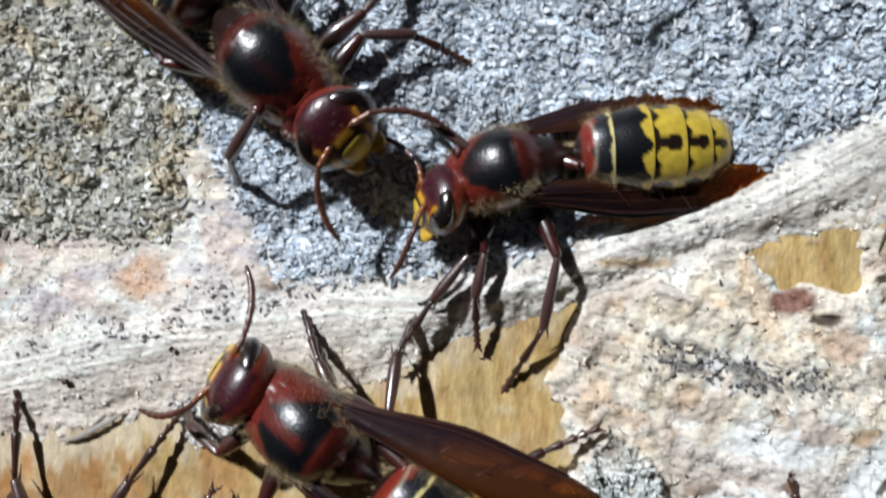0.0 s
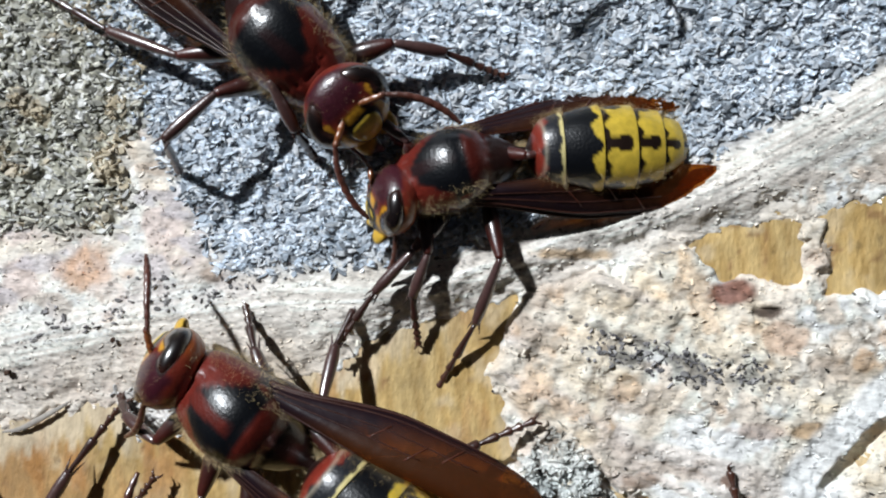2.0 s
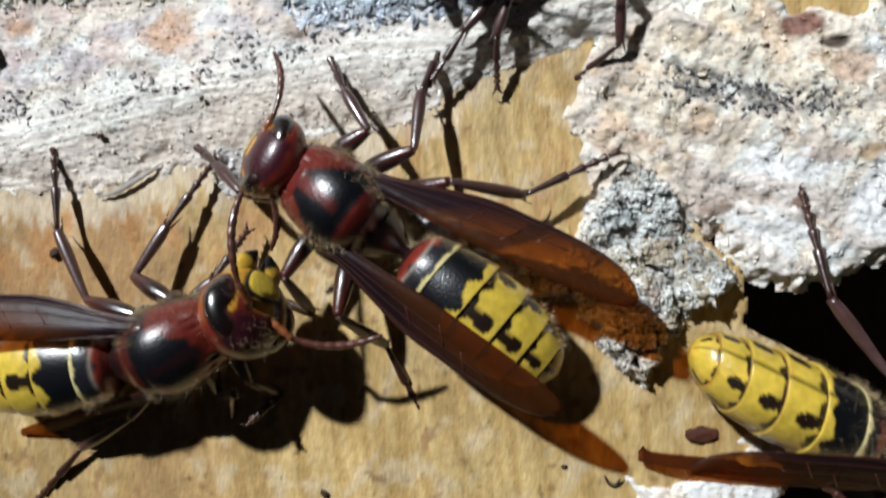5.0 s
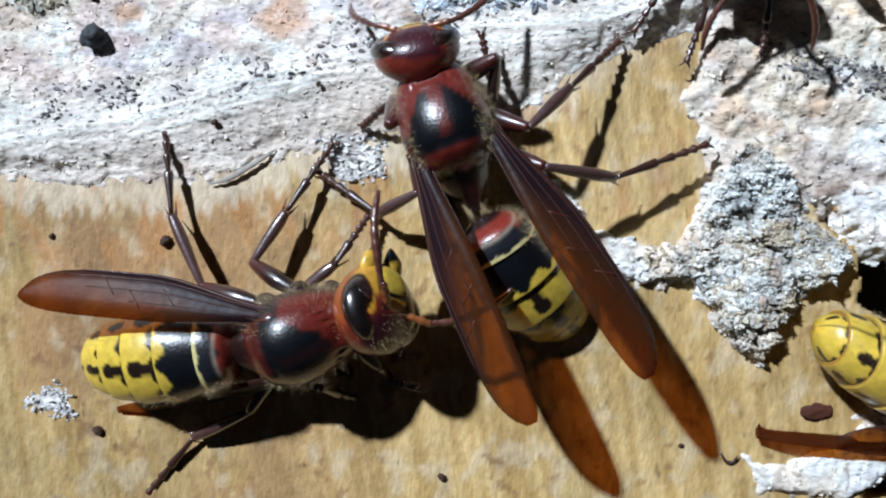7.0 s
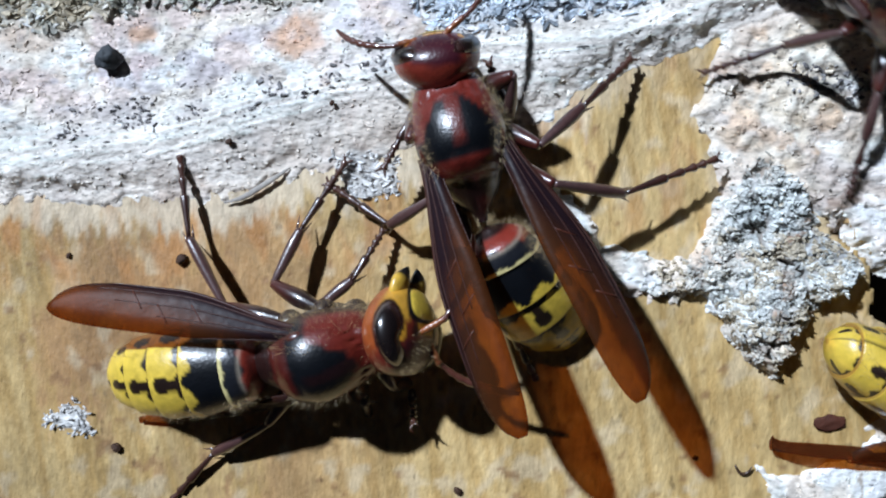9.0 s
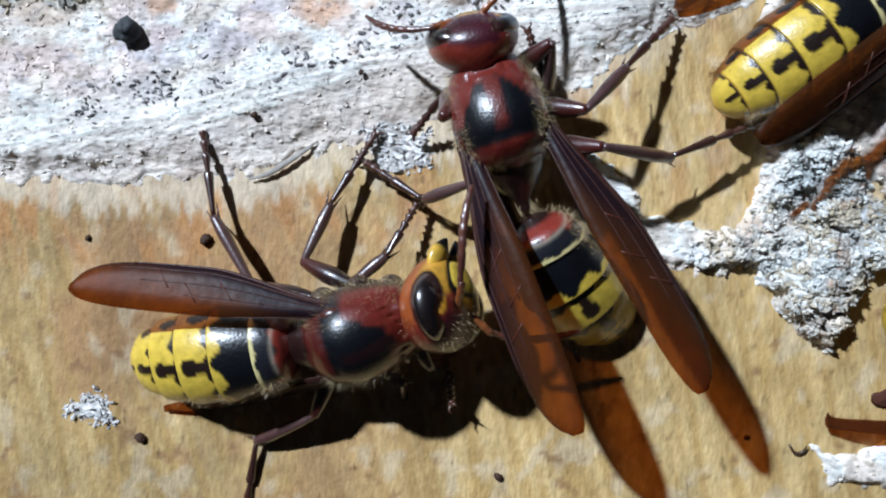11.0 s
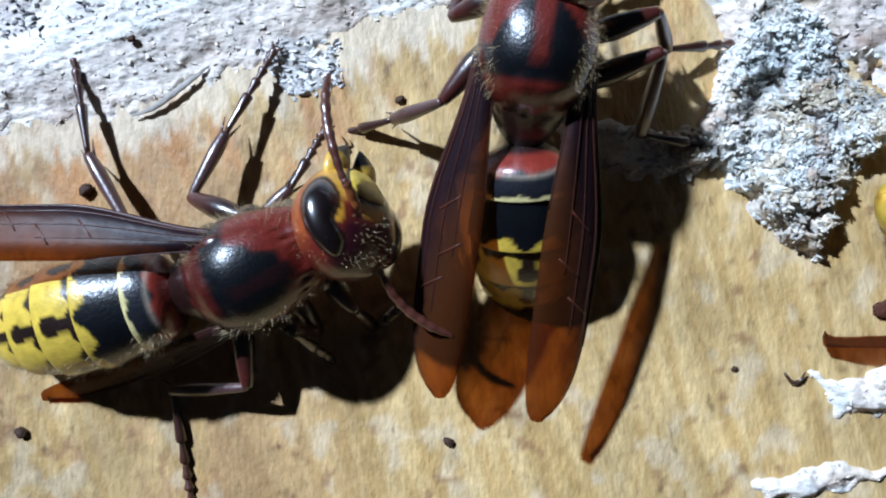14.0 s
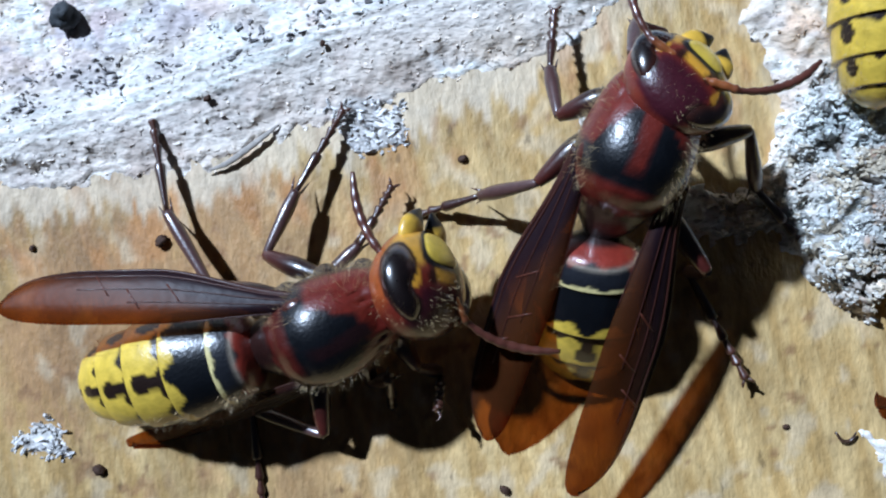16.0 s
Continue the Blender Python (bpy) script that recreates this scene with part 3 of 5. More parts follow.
# segments of the abdomen: x of front and back, half width and half height at both, sag of the centre
SEGMENTS = [(-0.1, -2.4, 0.5, 2.45, 0.5, 2.2), (-2.2, -4.8, 2.45, 2.85, 2.2, 2.5), (-4.6, -7.0, 2.8, 2.8, 2.45, 2.4),
            (-6.8, -8.9, 2.75, 2.45, 2.35, 2.1), (-8.7, -10.4, 2.4, 1.8, 2.05, 1.6), (-10.2, -11.5, 1.75, 0.35, 1.5, 0.35)]


SLIM = np.array((0.94, 0.91, 0.93))  # the rings' measures against the table above


def segment_mesh(n):
    x0, x1, w0, w1, h0, h1 = SEGMENTS[n]
    sag = lambda x: -0.014 * x * x
    if n == 0:
        rows = [(x0, 0, 0.45, 0.45), (-0.5, 0.05, 1.3, 1.1), (-0.95, 0.1, 2.0, 1.75), (-1.6, 0.08, 2.30, 2.05), (x1 + 0.1, sag(x1), w1 + 0.08, h1 + 0.08), (x1, sag(x1), w1 + 0.02, h1 + 0.02)]
    elif n == 5:
        rows = [(x0, sag(x0), w0, h0), (-10.8, sag(-10.8), 1.4, 1.2), (-11.25, sag(-11.25), 0.8, 0.7), (x1, sag(x1), 0.1, 0.1)]
    else:
        m = (x0 + x1) / 2
        rows = [(x0, sag(x0), w0 - 0.06, h0 - 0.06), (m, sag(m), (w0 + w1) / 2 + 0.07, (h0 + h1) / 2 + 0.07), (x1 + 0.12, sag(x1), w1 + 0.1, h1 + 0.1), (x1, sag(x1), w1, h1)]
    v, f, a, u = loft(rows, 30, 96, 2.15)
    back = a * 1.0
    back = np.where(back > math.pi, back - 2 * math.pi, back)  # 0 on the ridge of the back
    wave = 0.035 * np.sin(back * 9 + n) + 0.02 * np.sin(back * 17)
    x = v[:, 0]
    if n == 0:
        top = 1 - step(abs(back), 1.5, 2.0)
        tint = mixed(DARK, (0.19, 0.024, 0.014), step(-x, 0.35, 0.6) * top)
        tint = mixed(tint, (0.012, 0.013, 0.017), step(-x + 0.35 * np.cos(back * 1.4) + wave * 3, 1.35, 1.5))
        tint = mixed(tint, (0.44, 0.37, 0.28), np.exp(-(((x + 0.98 + 0.25 * np.cos(back * 1.4)) / 0.11) ** 2)) * 0.5 * top)
        tint = mixed(tint, (0.68, 0.58, 0.26), step(-x + wave * 2, 2.14, 2.20) * (1 - step(-x, 2.37, 2.41)))
    elif n == 1:
        edge = 0.58 + wave * 1.4 - 0.05 * np.cos(back * 5) + 0.12 * np.exp(-((back / 0.16) ** 2)) - 0.1 * np.exp(-(((abs(back) - 0.5) / 0.3) ** 2))
        tint = mixed(BLACK, YELLOW, step(u, edge - 0.015, edge + 0.015))
    else:
        knob = 1 - np.minimum(1, (abs((u - 0.42) / 0.15) ** 2.5 + abs((back + 0.03 * np.sin(n * 3)) / (0.22 - 0.02 * n)) ** 2.5))
        stem = (1 - step(abs(back + 0.02), 0.09, 0.13)) * (1 - step(u, 0.4, 0.45))
        side = 1 - np.minimum(1, ((u - 0.30 + 0.1 * (abs(back) - 1.1)) / 0.2) ** 2 + ((abs(back) - 1.15) / 0.2) ** 2)
        below = 1 - np.minimum(1, ((u - 0.45) / 0.22) ** 2 + ((abs(back) - 2.45) / 0.17) ** 2)
        front = 1 - step(u, 0.13 + wave * 1.4, 0.16 + wave * 1.4)
        dark = np.maximum.reduce([step(knob, 0.02, 0.2), stem, step(side, 0.1, 0.3) * (n < 5), step(below, 0.1, 0.3), front])
        tint = mixed(YELLOW, (0.014, 0.007, 0.005), dark)
        tint = mixed(tint, ORANGE, 0.4 * step(u, 0.6, 1.0) * (n > 3) * (1 - dark))
        tint = mixed(tint, (0.22, 0.09, 0.02), 0.6 * step(u, 0.93, 0.99))
    tint = mixed(tint, BLACK, np.exp(-(((abs(back) - 1.85) / 0.05) ** 2)) * 0.9)
    v = v * SLIM
    return build("segment", v, f, CHITIN, tint), (v, f)


def thorax_mesh(stain=1.0):
    rows = [(4.3, 3.6, 0.3, 0.3), (4.1, 3.58, 0.5, 0.5), (3.7, 3.45, 0.75, 0.75), (3.35, 3.45, 1.45, 1.2), (2.6, 3.6, 1.98, 1.65), (1.3, 3.9, 2.34, 2.28), (-0.2, 4.0, 2.50, 2.58), (-1.5, 3.9, 2.22, 2.28), (-2.5, 3.62, 1.68, 1.66), (-3.4, 3.45, 1.2, 1.15), (-4.1, 3.4, 0.6, 0.6), (-4.5, 3.42, 0.38, 0.38), (-4.8, 3.42, 0.34, 0.34)]
    v, f, a, u = loft(rows, 56, 96, 2.1)
    x, y, z = v.T
    back = np.where(a > math.pi, a - 2 * math.pi, a)
    red = np.array(RED)
    jitter = np.array([noise.noise(Vector(p) * 1.6) for p in v])
    x, y = x + 0.14 * jitter, y + 0.12 * jitter
    tint = np.tile(DARK, (len(v), 1))
    reach = x + 0.75 * abs(y) ** 1.5
    tint = mixed(tint, red * 1.35, step(reach, 2.30, 2.48) * step(x, -0.3, 0.2) * (1 - step(abs(back), 1.45, 1.7)))  # collar
    shield = step(z, 3.7, 3.95) * step(x, -1.05, -0.95)
    dark = shield * (1 - step(reach, 2.24, 2.40) * step(x, -0.3, 0.2))
    tint = mixed(tint, BLACK, dark)
    stripe = dark * (1 - step(abs(y) + 0.05 * np.sin(3 * x), 0.26, 0.46)) * step(x, -0.45, -0.2)
    tint = mixed(tint, red * 1.15, stripe * 0.95 * stain)
    hump = step(z, 4.4, 4.7) * (1 - step(x, -1.2, -1.1)) * step(x, -2.45, -2.3)
    tint = mixed(tint, red, hump * (0.6 + 0.4 * stain))
    seam = np.exp(-(((x + 1.08) / 0.07) ** 2)) + np.exp(-(((x + 2.35) / 0.07) ** 2)) + 0.9 * np.exp(-(((x + 0.34 * abs(y) ** 1.6 - 2.76) / 0.06) ** 2))
    top = step(z, 3.8, 4.4)
    v = v.copy()
    v[:, 2] += top * (-0.24 * seam + 0.16 * hump * np.exp(-((abs(y) - 0.6) ** 2)))
    return build("thorax", v, f, CHITIN, tint), (v, f)


def skull(unit):
    """The head's surface in the ways that unit vectors point."""
    a, b, c = unit.T
    wide = 2.36 * (1 - 0.24 * np.clip(-c, 0, 1) ** 1.5)
    v = np.stack([np.where(a > 0, 1.35 * a, 1.5 * a) + 0.55, wide * np.sign(b) * abs(b) ** 0.92, 2.2 * c - 0.15 * (a < 0) * a], 1)
    v[:, 0] -= 0.5 * np.exp(-((b / 0.5) ** 2)) * np.clip(-a, 0, 1)
    v[:, 0] += 0.25 * np.clip(-a - 0.55, 0, 1)
    return v


def eye_reach(p, q):
    """Half width of the kidney-shaped eye, in degrees, wider at the back."""
    return np.where(p < 0, 28 * (1 - 0.45 * np.exp(-(((q - 4) / 12) ** 2))), 27)


def plate(az, el, lift, s=1):
    """A patch that lies on the head: rings of directions, and how far each stands off."""
    az, el = np.radians(az), np.radians(el)
    unit = np.stack([np.cos(el) * np.cos(az), s * np.cos(el) * np.sin(az), np.sin(el)], -1).reshape(-1, 3)
    way = unit * (0.8, 1, 1)
    return skull(unit) + way * lift.reshape(-1, 1)


def head_meshes():
    _, f, unit = ball((1, 1, 1), nu=56, nv=96)
    v = skull(unit)
    a, b, c = unit.T
    az, el = np.degrees(np.arctan2(abs(b), a)), np.degrees(np.arcsin(np.clip(c, -1, 1)))
    q = el - 13
    p = az - 60 + 0.12 * q
    rim = np.hypot(p / eye_reach(p, q), q / 43)
    shield = (abs(az / 27) ** 3 + abs((el + 31) / 26) ** 3) ** (1 / 3)
    blur = np.array([noise.noise(Vector(w) * 1.3) for w in v])
    red = np.array((0.150, 0.020, 0.011))
    tint = mixed(np.tile(red, (len(v), 1)), (0.045, 0.007, 0.013), step(a + 0.15 * blur, -0.12, 0.12) * step(c, 0.15, 0.4) * (1 - step(abs(b), 0.42, 0.62)))
    behind = step(az, 72, 92) * (1 - step(az, 120, 150))
    tint = mixed(tint, (0.34, 0.085, 0.014), behind * (1 - step(el + 12 * blur, 10, 45)) * 0.75)
    cheek = (1 - step(el + 8 * blur, -14, -2)) * (1 - step(az, 66, 96)) * step(az, 24, 28)
    tint = mixed(tint, (0.52, 0.27, 0.03), cheek)
    notch = 1 - step(np.hypot((az - 40 + 0.2 * (el - 10)) / 10, (el - 5) / 17) + 0.25 * blur, 0.75, 1.0)
    tint = mixed(tint, (0.50, 0.24, 0.02), notch)
    mark = (1 - step(az * 1.0, 5 + 0.22 * np.clip(34 - el, 0, 40), 7 + 0.25 * np.clip(34 - el, 0, 40))) * step(el, -5, -3) * (1 - step(el, 8, 13)) * (a > 0)
    tint = mixed(tint, (0.60, 0.30, 0.025), mark)
    socket = 1 - step(np.hypot((az - 17) / 6, (el - 6) / 9), 0.8, 1.1)
    tint = mixed(tint, (0.03, 0.008, 0.006), socket)
    tint = mixed(tint, (0.018, 0.006, 0.005), 1 - step(rim, 1.05, 1.13))
    tint = mixed(tint, BLACK, 1 - step(shield, 1.07, 1.17))
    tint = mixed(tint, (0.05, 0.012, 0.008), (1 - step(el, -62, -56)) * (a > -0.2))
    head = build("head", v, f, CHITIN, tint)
    r, th = np.meshgrid(np.linspace(0.02, 1.03, 12), np.linspace(0, 2 * math.pi, 48, endpoint=False), indexing="ij")
    eyes = []
    for s in (1, -1):
        qq = r * np.sin(th) * 43
        pp = np.cos(th)
        pp = r * pp * eye_reach(pp, qq)
        e = plate(60 - 0.12 * qq + pp, 13 + qq, 0.27 * (1 - r**2.4) - 0.02, s)
        ef = grid_faces(12, 48)
        shade = mixed((0.007, 0.004, 0.004), (0.030, 0.008, 0.005), step(r.ravel(), 0.6, 1.0))
        eyes.append(build("eye", e, ef if s < 0 else [t[::-1] for t in ef], EYE, shade))
    sq = (abs(np.cos(th)) ** 2.8 + abs(np.sin(th)) ** 2.8) ** (-1 / 2.8)
    pl = plate(r * sq * np.cos(th) * 26, -31 + r * sq * np.sin(th) * 25, 0.13 * (1 - r**6) - 0.02)
    shade = mixed(YELLOW, BLACK, step(r.ravel(), 0.86, 0.93))
    shade = mixed(shade, (0.50, 0.24, 0.03), 0.6 * step(-np.sin(th).ravel() * r.ravel(), 0.45, 0.8) * (r.ravel() < 0.88))
    clypeus = build("clypeus", pl, [t[::-1] for t in grid_faces(12, 48)], CHITIN, shade)
    jaws = []
    for s in (1, -1):
        j, jf, ju = ball((1, 1, 1), nu=20, nv=28)
        slim = 1 - 0.55 * np.clip(-ju[:, 2], 0, 1) ** 1.3
        j = np.stack([0.34 * j[:, 0] * slim, 0.60 * j[:, 1] * slim, 0.90 * j[:, 2]], 1)
        j = turned(j, -24 * s, -16, 0, (0.98, 0.70 * s, -2.08))
        jaws.append(build("mandible", j, jf, CHITIN, mixed((0.56, 0.34, 0.04), BLACK, step(-ju[:, 2], 0.15, 0.4))))
    o, of, _ = ball((0.17, 0.17, 0.15), nu=8, nv=12)
    ocellus = build("ocellus", o, of, EYE, np.full((len(o), 3), (0.03, 0.01, 0.01)))
    return head, eyes, clypeus, jaws, ocellus


def antenna_mesh(s):
    """Scape along x, then a long jointed lash that droops forwards and outwards."""
    pts = [(0, 0, 0), (0.7, 0.25 * s, 0.25), (1.75, 0.75 * s, 0.55), (2.05, 0.95 * s, 0.5), (3.3, 1.35 * s, 0.25), (4.6, 1.6 * s, -0.3), (5.8, 1.6 * s, -1.0), (6.9, 1.35 * s, -1.8)]
    pts = np.array(pts) * 0.74
    rows = smooth_rows(np.column_stack([pts, [0.13, 0.17, 0.17, 0.13, 0.17, 0.19, 0.18, 0.10]]), 61)
    joints = 1 + 0.10 * np.cos(np.arange(61) / 61 * 14 * 2 * math.pi)
    v, f = tube(rows[:, :3], rows[:, 3] * joints, 10)
    along = np.repeat(np.linspace(0, 1, 61), 10)
    tint = mixed((0.26, 0.08, 0.022), (0.085, 0.027, 0.018), step(along, 0.2, 0.35))
    return build("antenna", v, f, LIMB, tint)


def wing_mesh(s):
    """A folded wing along -x: narrow pleated blade with a stiff leading edge."""
    nu, nv = 46, 9
    u = np.linspace(0, 1, nu)
    wide = 0.95 + 1.85 * step(u, 0.0, 0.5) * np.sqrt(np.clip(1 - (np.clip(u - 0.62, 0, 1) / 0.382) ** 2.4, 0, 1))
    wide = np.where(u > 0.62, np.maximum(2.80 * np.sqrt(np.clip(1 - (np.clip(u - 0.62, 0, 1) / 0.385) ** 3.4, 0, 1)), 0.05), wide)
    w = np.linspace(0, 1, nv)
    x = np.repeat(-15.4 * u, nv)
    y = (wide[:, None] * (w - 0.28)[None]).ravel() * s
    z = (0.09 * np.sin(w * 9)[None] * step(u, 0, 0.2)[:, None] * (1 - 0.6 * u[:, None]) - 0.35 * (2 * w - 1)[None] ** 2 - 0.5 * (u**2)[:, None]).ravel()
    top = np.stack([x, y, z + 0.03], 1)
    low = np.stack([x, y, z - 0.03], 1)
    faces = grid_faces(nu, nv, False)
    lower = [tuple(i + nu * nv for i in q[::-1]) for q in faces]
    rim = [i * nv for i in range(nu)] + [(nu - 1) * nv + j for j in range(1, nv)] + [i * nv + nv - 1 for i in range(nu - 2, -1, -1)] + list(range(nv - 2, 0, -1))
    wall = [(rim[k], rim[(k + 1) % len(rim)], rim[(k + 1) % len(rim)] + nu * nv, rim[k] + nu * nv) for k in range(len(rim))]
    blade = build("wing", np.vstack([top, low]), faces + lower + wall, WING, np.tile(np.repeat(np.clip(0.32 + 0.53 * step(np.add.outer(-1.25 * u, 0.9 * w), -0.75, 0.35) + 0.14 * np.add.outer(1 - step(u, 0.1, 0.5), step(w, 0.85, 0.95)), 0, 0.95).ravel()[:, None], 3, 1), (2, 1)))
    grid = np.stack([x, y, z], 1).reshape(nu, nv, 3)
    veins = []
    for j, (stop, thick) in {nv - 1: (36, 0.19), nv - 2: (38, 0.08), 5: (34, 0.05), 3: (26, 0.04), 0: (18, 0.05)}.items():
        line = grid[:stop, j] + (0, 0, 0.03)
        veins.append(build("vein", *tube(line, np.linspace(thick, 0.03, stop), 6), VEIN, np.full((stop * 6, 3), (0.035, 0.010, 0.007))))
    for i, a, b in ((17, 3, 7), (23, 2, 6), (28, 4, 8)):
        line = grid[i, a:b] + (0, 0, 0.03)
        line[:, 0] -= np.linspace(0, 0.8, b - a)
        veins.append(build("vein", *tube(line, [0.04] * (b - a), 6), VEIN, np.full(((b - a) * 6, 3), (0.08, 0.022, 0.012))))
    return blade, veins


LEGS = {"front": ((2.3, 1.25, 2.3), 3.2, 2.9, 3.5), "mid": ((0.5, 1.6, 2.0), 3.9, 3.6, 4.9), "hind": ((-1.6, 1.5, 2.1), 4.5, 4.7, 5.9)}


def limb_meshes(which):
    _, femur, tibia, tarsus = LEGS[which]
    c, cf, _ = ball((0.75, 0.7, 0.85), nu=12, nv=16)
    coxa = build("coxa", c, cf, LIMB, np.full((len(c), 3), DARK))
    v, f = tube([(0, 0, 0), (femur * 0.12, 0, 0), (femur * 0.45, 0, 0.08), (femur * 0.8, 0, 0.05), (femur, 0, 0)], [0.24, 0.34, 0.55, 0.42, 0.27], 14, 22)
    one = build("femur", v, f, LIMB, mixed((0.014, 0.005, 0.004), (0.055, 0.010, 0.007), step(v[:, 0] / femur, 0.3, 1.0)))
    pieces = [tube([(0, 0, 0), (tibia * 0.2, 0, 0.03), (tibia * 0.7, 0, 0), (tibia, 0, 0)], [0.20, 0.27, 0.37, 0.28], 12, 20)]
    for s in (1, -1):
        pieces.append(tube([(tibia * 0.97, 0.2 * s, -0.1), (tibia + 0.75, 0.42 * s, -0.35)], [0.09, 0.02], 6))
    v, f = joined(*pieces)
    # the greyer tibia tint has the sheen of its fine hairs painted in
    two = build("tibia", v, f, LIMB, mixed((0.085, 0.045, 0.042), (0.06, 0.026, 0.023), step(v[:, 0] / tibia, 0.1, 0.9)))
    pieces, x = [], 0.0
    for share, r in ((0.44, 0.23), (0.19, 0.21), (0.14, 0.21), (0.10, 0.22), (0.13, 0.2)):
        e = x + share * tarsus
        pieces.append(tube([(x, 0, 0), ((x + e) / 2, 0, 0.02), (e - 0.05, 0, 0), (e + 0.02, 0, -0.02)], [r * 0.6, r * 0.85, r * 1.25, r * 0.7], 10, 10))
        x = e
    for s in (1, -1):
        pieces.append(tube([(x, 0.05 * s, 0), (x + 0.25, 0.26 * s, 0.08), (x + 0.42, 0.34 * s, -0.16)], [0.1, 0.07, 0.015], 6, 7))
    v, f = joined(*pieces)
    three = build("tarsus", v, f, LIMB, mixed((0.034, 0.011, 0.008), (0.06, 0.021, 0.012), step(v[:, 0] / tarsus, 0.3, 1.0)))
    return coxa, one, two, three


def library():
    MESHES["segments"] = [segment_mesh(n) for n in range(6)]
    MESHES["thorax"] = thorax_mesh()
    MESHES["dark_thorax"] = thorax_mesh(0.12)
    MESHES["head"] = head_meshes()
    MESHES["antenna"] = {s: antenna_mesh(s) for s in (1, -1)}
    MESHES["wing"] = {s: wing_mesh(s) for s in (1, -1)}
    t, tf, _ = ball((0.62, 0.42, 0.32), nu=12, nv=16)
    MESHES["tegula"] = build("tegula", t, tf, CHITIN, np.full((len(t), 3), (0.06, 0.012, 0.008)))
    MESHES["limb"] = {k: limb_meshes(k) for k in LEGS}
    MESHES["thorax_hair"] = hairs(*MESHES["thorax"][1], 5, 6500, 0.55)
    MESHES["tail_hair"] = hairs(*MESHES["segments"][4][1], 6, 700, 0.5, back=-0.9)
    MESHES["brow_hair"] = hairs(MESHES["head"][0], None, 9, 450, 0.34, back=0.3)
    MESHES["ring_hair"] = [hairs(*MESHES["segments"][n][1], 20 + n, 700, 0.34, back=-0.6) for n in (1, 2, 3)]
    MESHES["waist_hair"] = hairs(*MESHES["segments"][0][1], 8, 1600, 0.5, back=0.3)


NECK, WAIST, HINGE = (3.55, 0, 3.75), (-4.5, 0, 3.45), (-0.45, 1.95, 5.0)


def wing_pose(s, left, right, lift_left, lift_right, roll):
    return pose(HINGE[0] * K, HINGE[1] * s * K, HINGE[2] * K, roll * -s, lift_left if s > 0 else lift_right, -(left if s > 0 else right) * s)


def hornet(label, scale, wings, dark=False, neck=(0, 0, 0), waist=0.0, brow=1.0, blade_size=1.0):
    """One hornet, head towards x, feet at z = 0. wings: spread of the left and the right one, lift of both, and roll, in degrees."""
    root = new("hornet")
    root.scale = (scale,) * 3
    tagged(root, label, "hornet", "hornets on the board")
    kit = {"root": root, "legs": {}, "antennae": {}, "wings": {}}
    thorax = part("thorax", MESHES["dark_thorax" if dark else "thorax"][0], root, "red and black thorax")
    part("hair", MESHES["thorax_hair"], thorax, "short golden hairs")
    abdomen = part("abdomen", MESHES["segments"][0][0], root, "black and yellow banded abdomen")
    abdomen.location = [v * K for v in WAIST]
    kit["segments"] = [part("segment", MESHES["segments"][n][0], abdomen) for n in range(1, 6)]
    kit["neck"] = Vector(NECK) + Vector(neck)
    kit["waist"] = Vector(WAIST) + Vector((waist, 0, 0))
    part("hair", MESHES["waist_hair"], abdomen, "short pale hairs")
    part("hair", MESHES["tail_hair"], kit["segments"][3], "short golden hairs")
    for n in range(3):
        part("hair", MESHES["ring_hair"][n], kit["segments"][n], "short golden hairs")
    kit["abdomen"] = abdomen
    skull, eyes, clypeus, jaws, ocellus = MESHES["head"]
    head = part("head", skull, root, "reddish-brown head with a yellow face")
    head.location = kit["neck"] * K
    head.scale = (brow,) * 3
    kit["head"] = head
    part("hair", MESHES["brow_hair"], head, "short golden hairs")
    for e in eyes:
        part("eye", e, head, "glossy dark brown eye")
    part("clypeus", clypeus, head, "yellow face plate")
    for j in jaws:
        part("mandible", j, head, "yellow jaw with a black tip")
    for y, z in ((0, 1.55), (0.34, 1.86), (-0.34, 1.86)):
        part("ocellus", ocellus, head).location = (1.16 * K if z < 1.8 else 0.92 * K, y * K, z * K)
    for s in (1, -1):
        feeler = part("antenna", MESHES["antenna"][s], head, "reddish-brown antenna")
        feeler.location = (1.6 * K, 0.42 * s * K, 0.35 * K)
        kit["antennae"][s] = feeler
        blade, veins = MESHES["wing"][s]
        wing = part("wing", blade, root, "translucent amber wing folded lengthwise")
        wing.matrix_local = wing_pose(s, *wings)
        wing.scale = (blade_size,) * 3
        kit["wings"][s] = wing
        for v in veins:
            part("vein", v, wing)
        cap = part("tegula", MESHES["tegula"], root, "glossy dark red wing cap")
        cap.matrix_local = pose(HINGE[0] * K, HINGE[1] * s * K, (HINGE[2] + 0.12) * K, 20 * -s, 0, 0)
        for which, (hip, *_) in LEGS.items():
            coxa, femur, tibia, tarsus = MESHES["limb"][which]
            leg = part("leg", coxa, root, "dark reddish-brown leg")
            leg.location = (hip[0] * K, hip[1] * s * K, hip[2] * K)
            kit["legs"][which, s] = [leg] + [part(n, m, leg) for n, m in (("femur", femur), ("tibia", tibia), ("tarsus", tarsus))]
    return kit


def along(start, way, up=(0, 0, 1)):
    """A pose at start (mm) with its x axis along way."""
    x = Vector(way).normalized()
    y = Vector(up).cross(x)
    y = y.normalized() if y.length > 1e-4 else Vector((0, 1, 0))
    z = x.cross(y)
    m = Matrix((x, y, z)).transposed().to_4x4()
    m.translation = Vector(start) * K
    return m


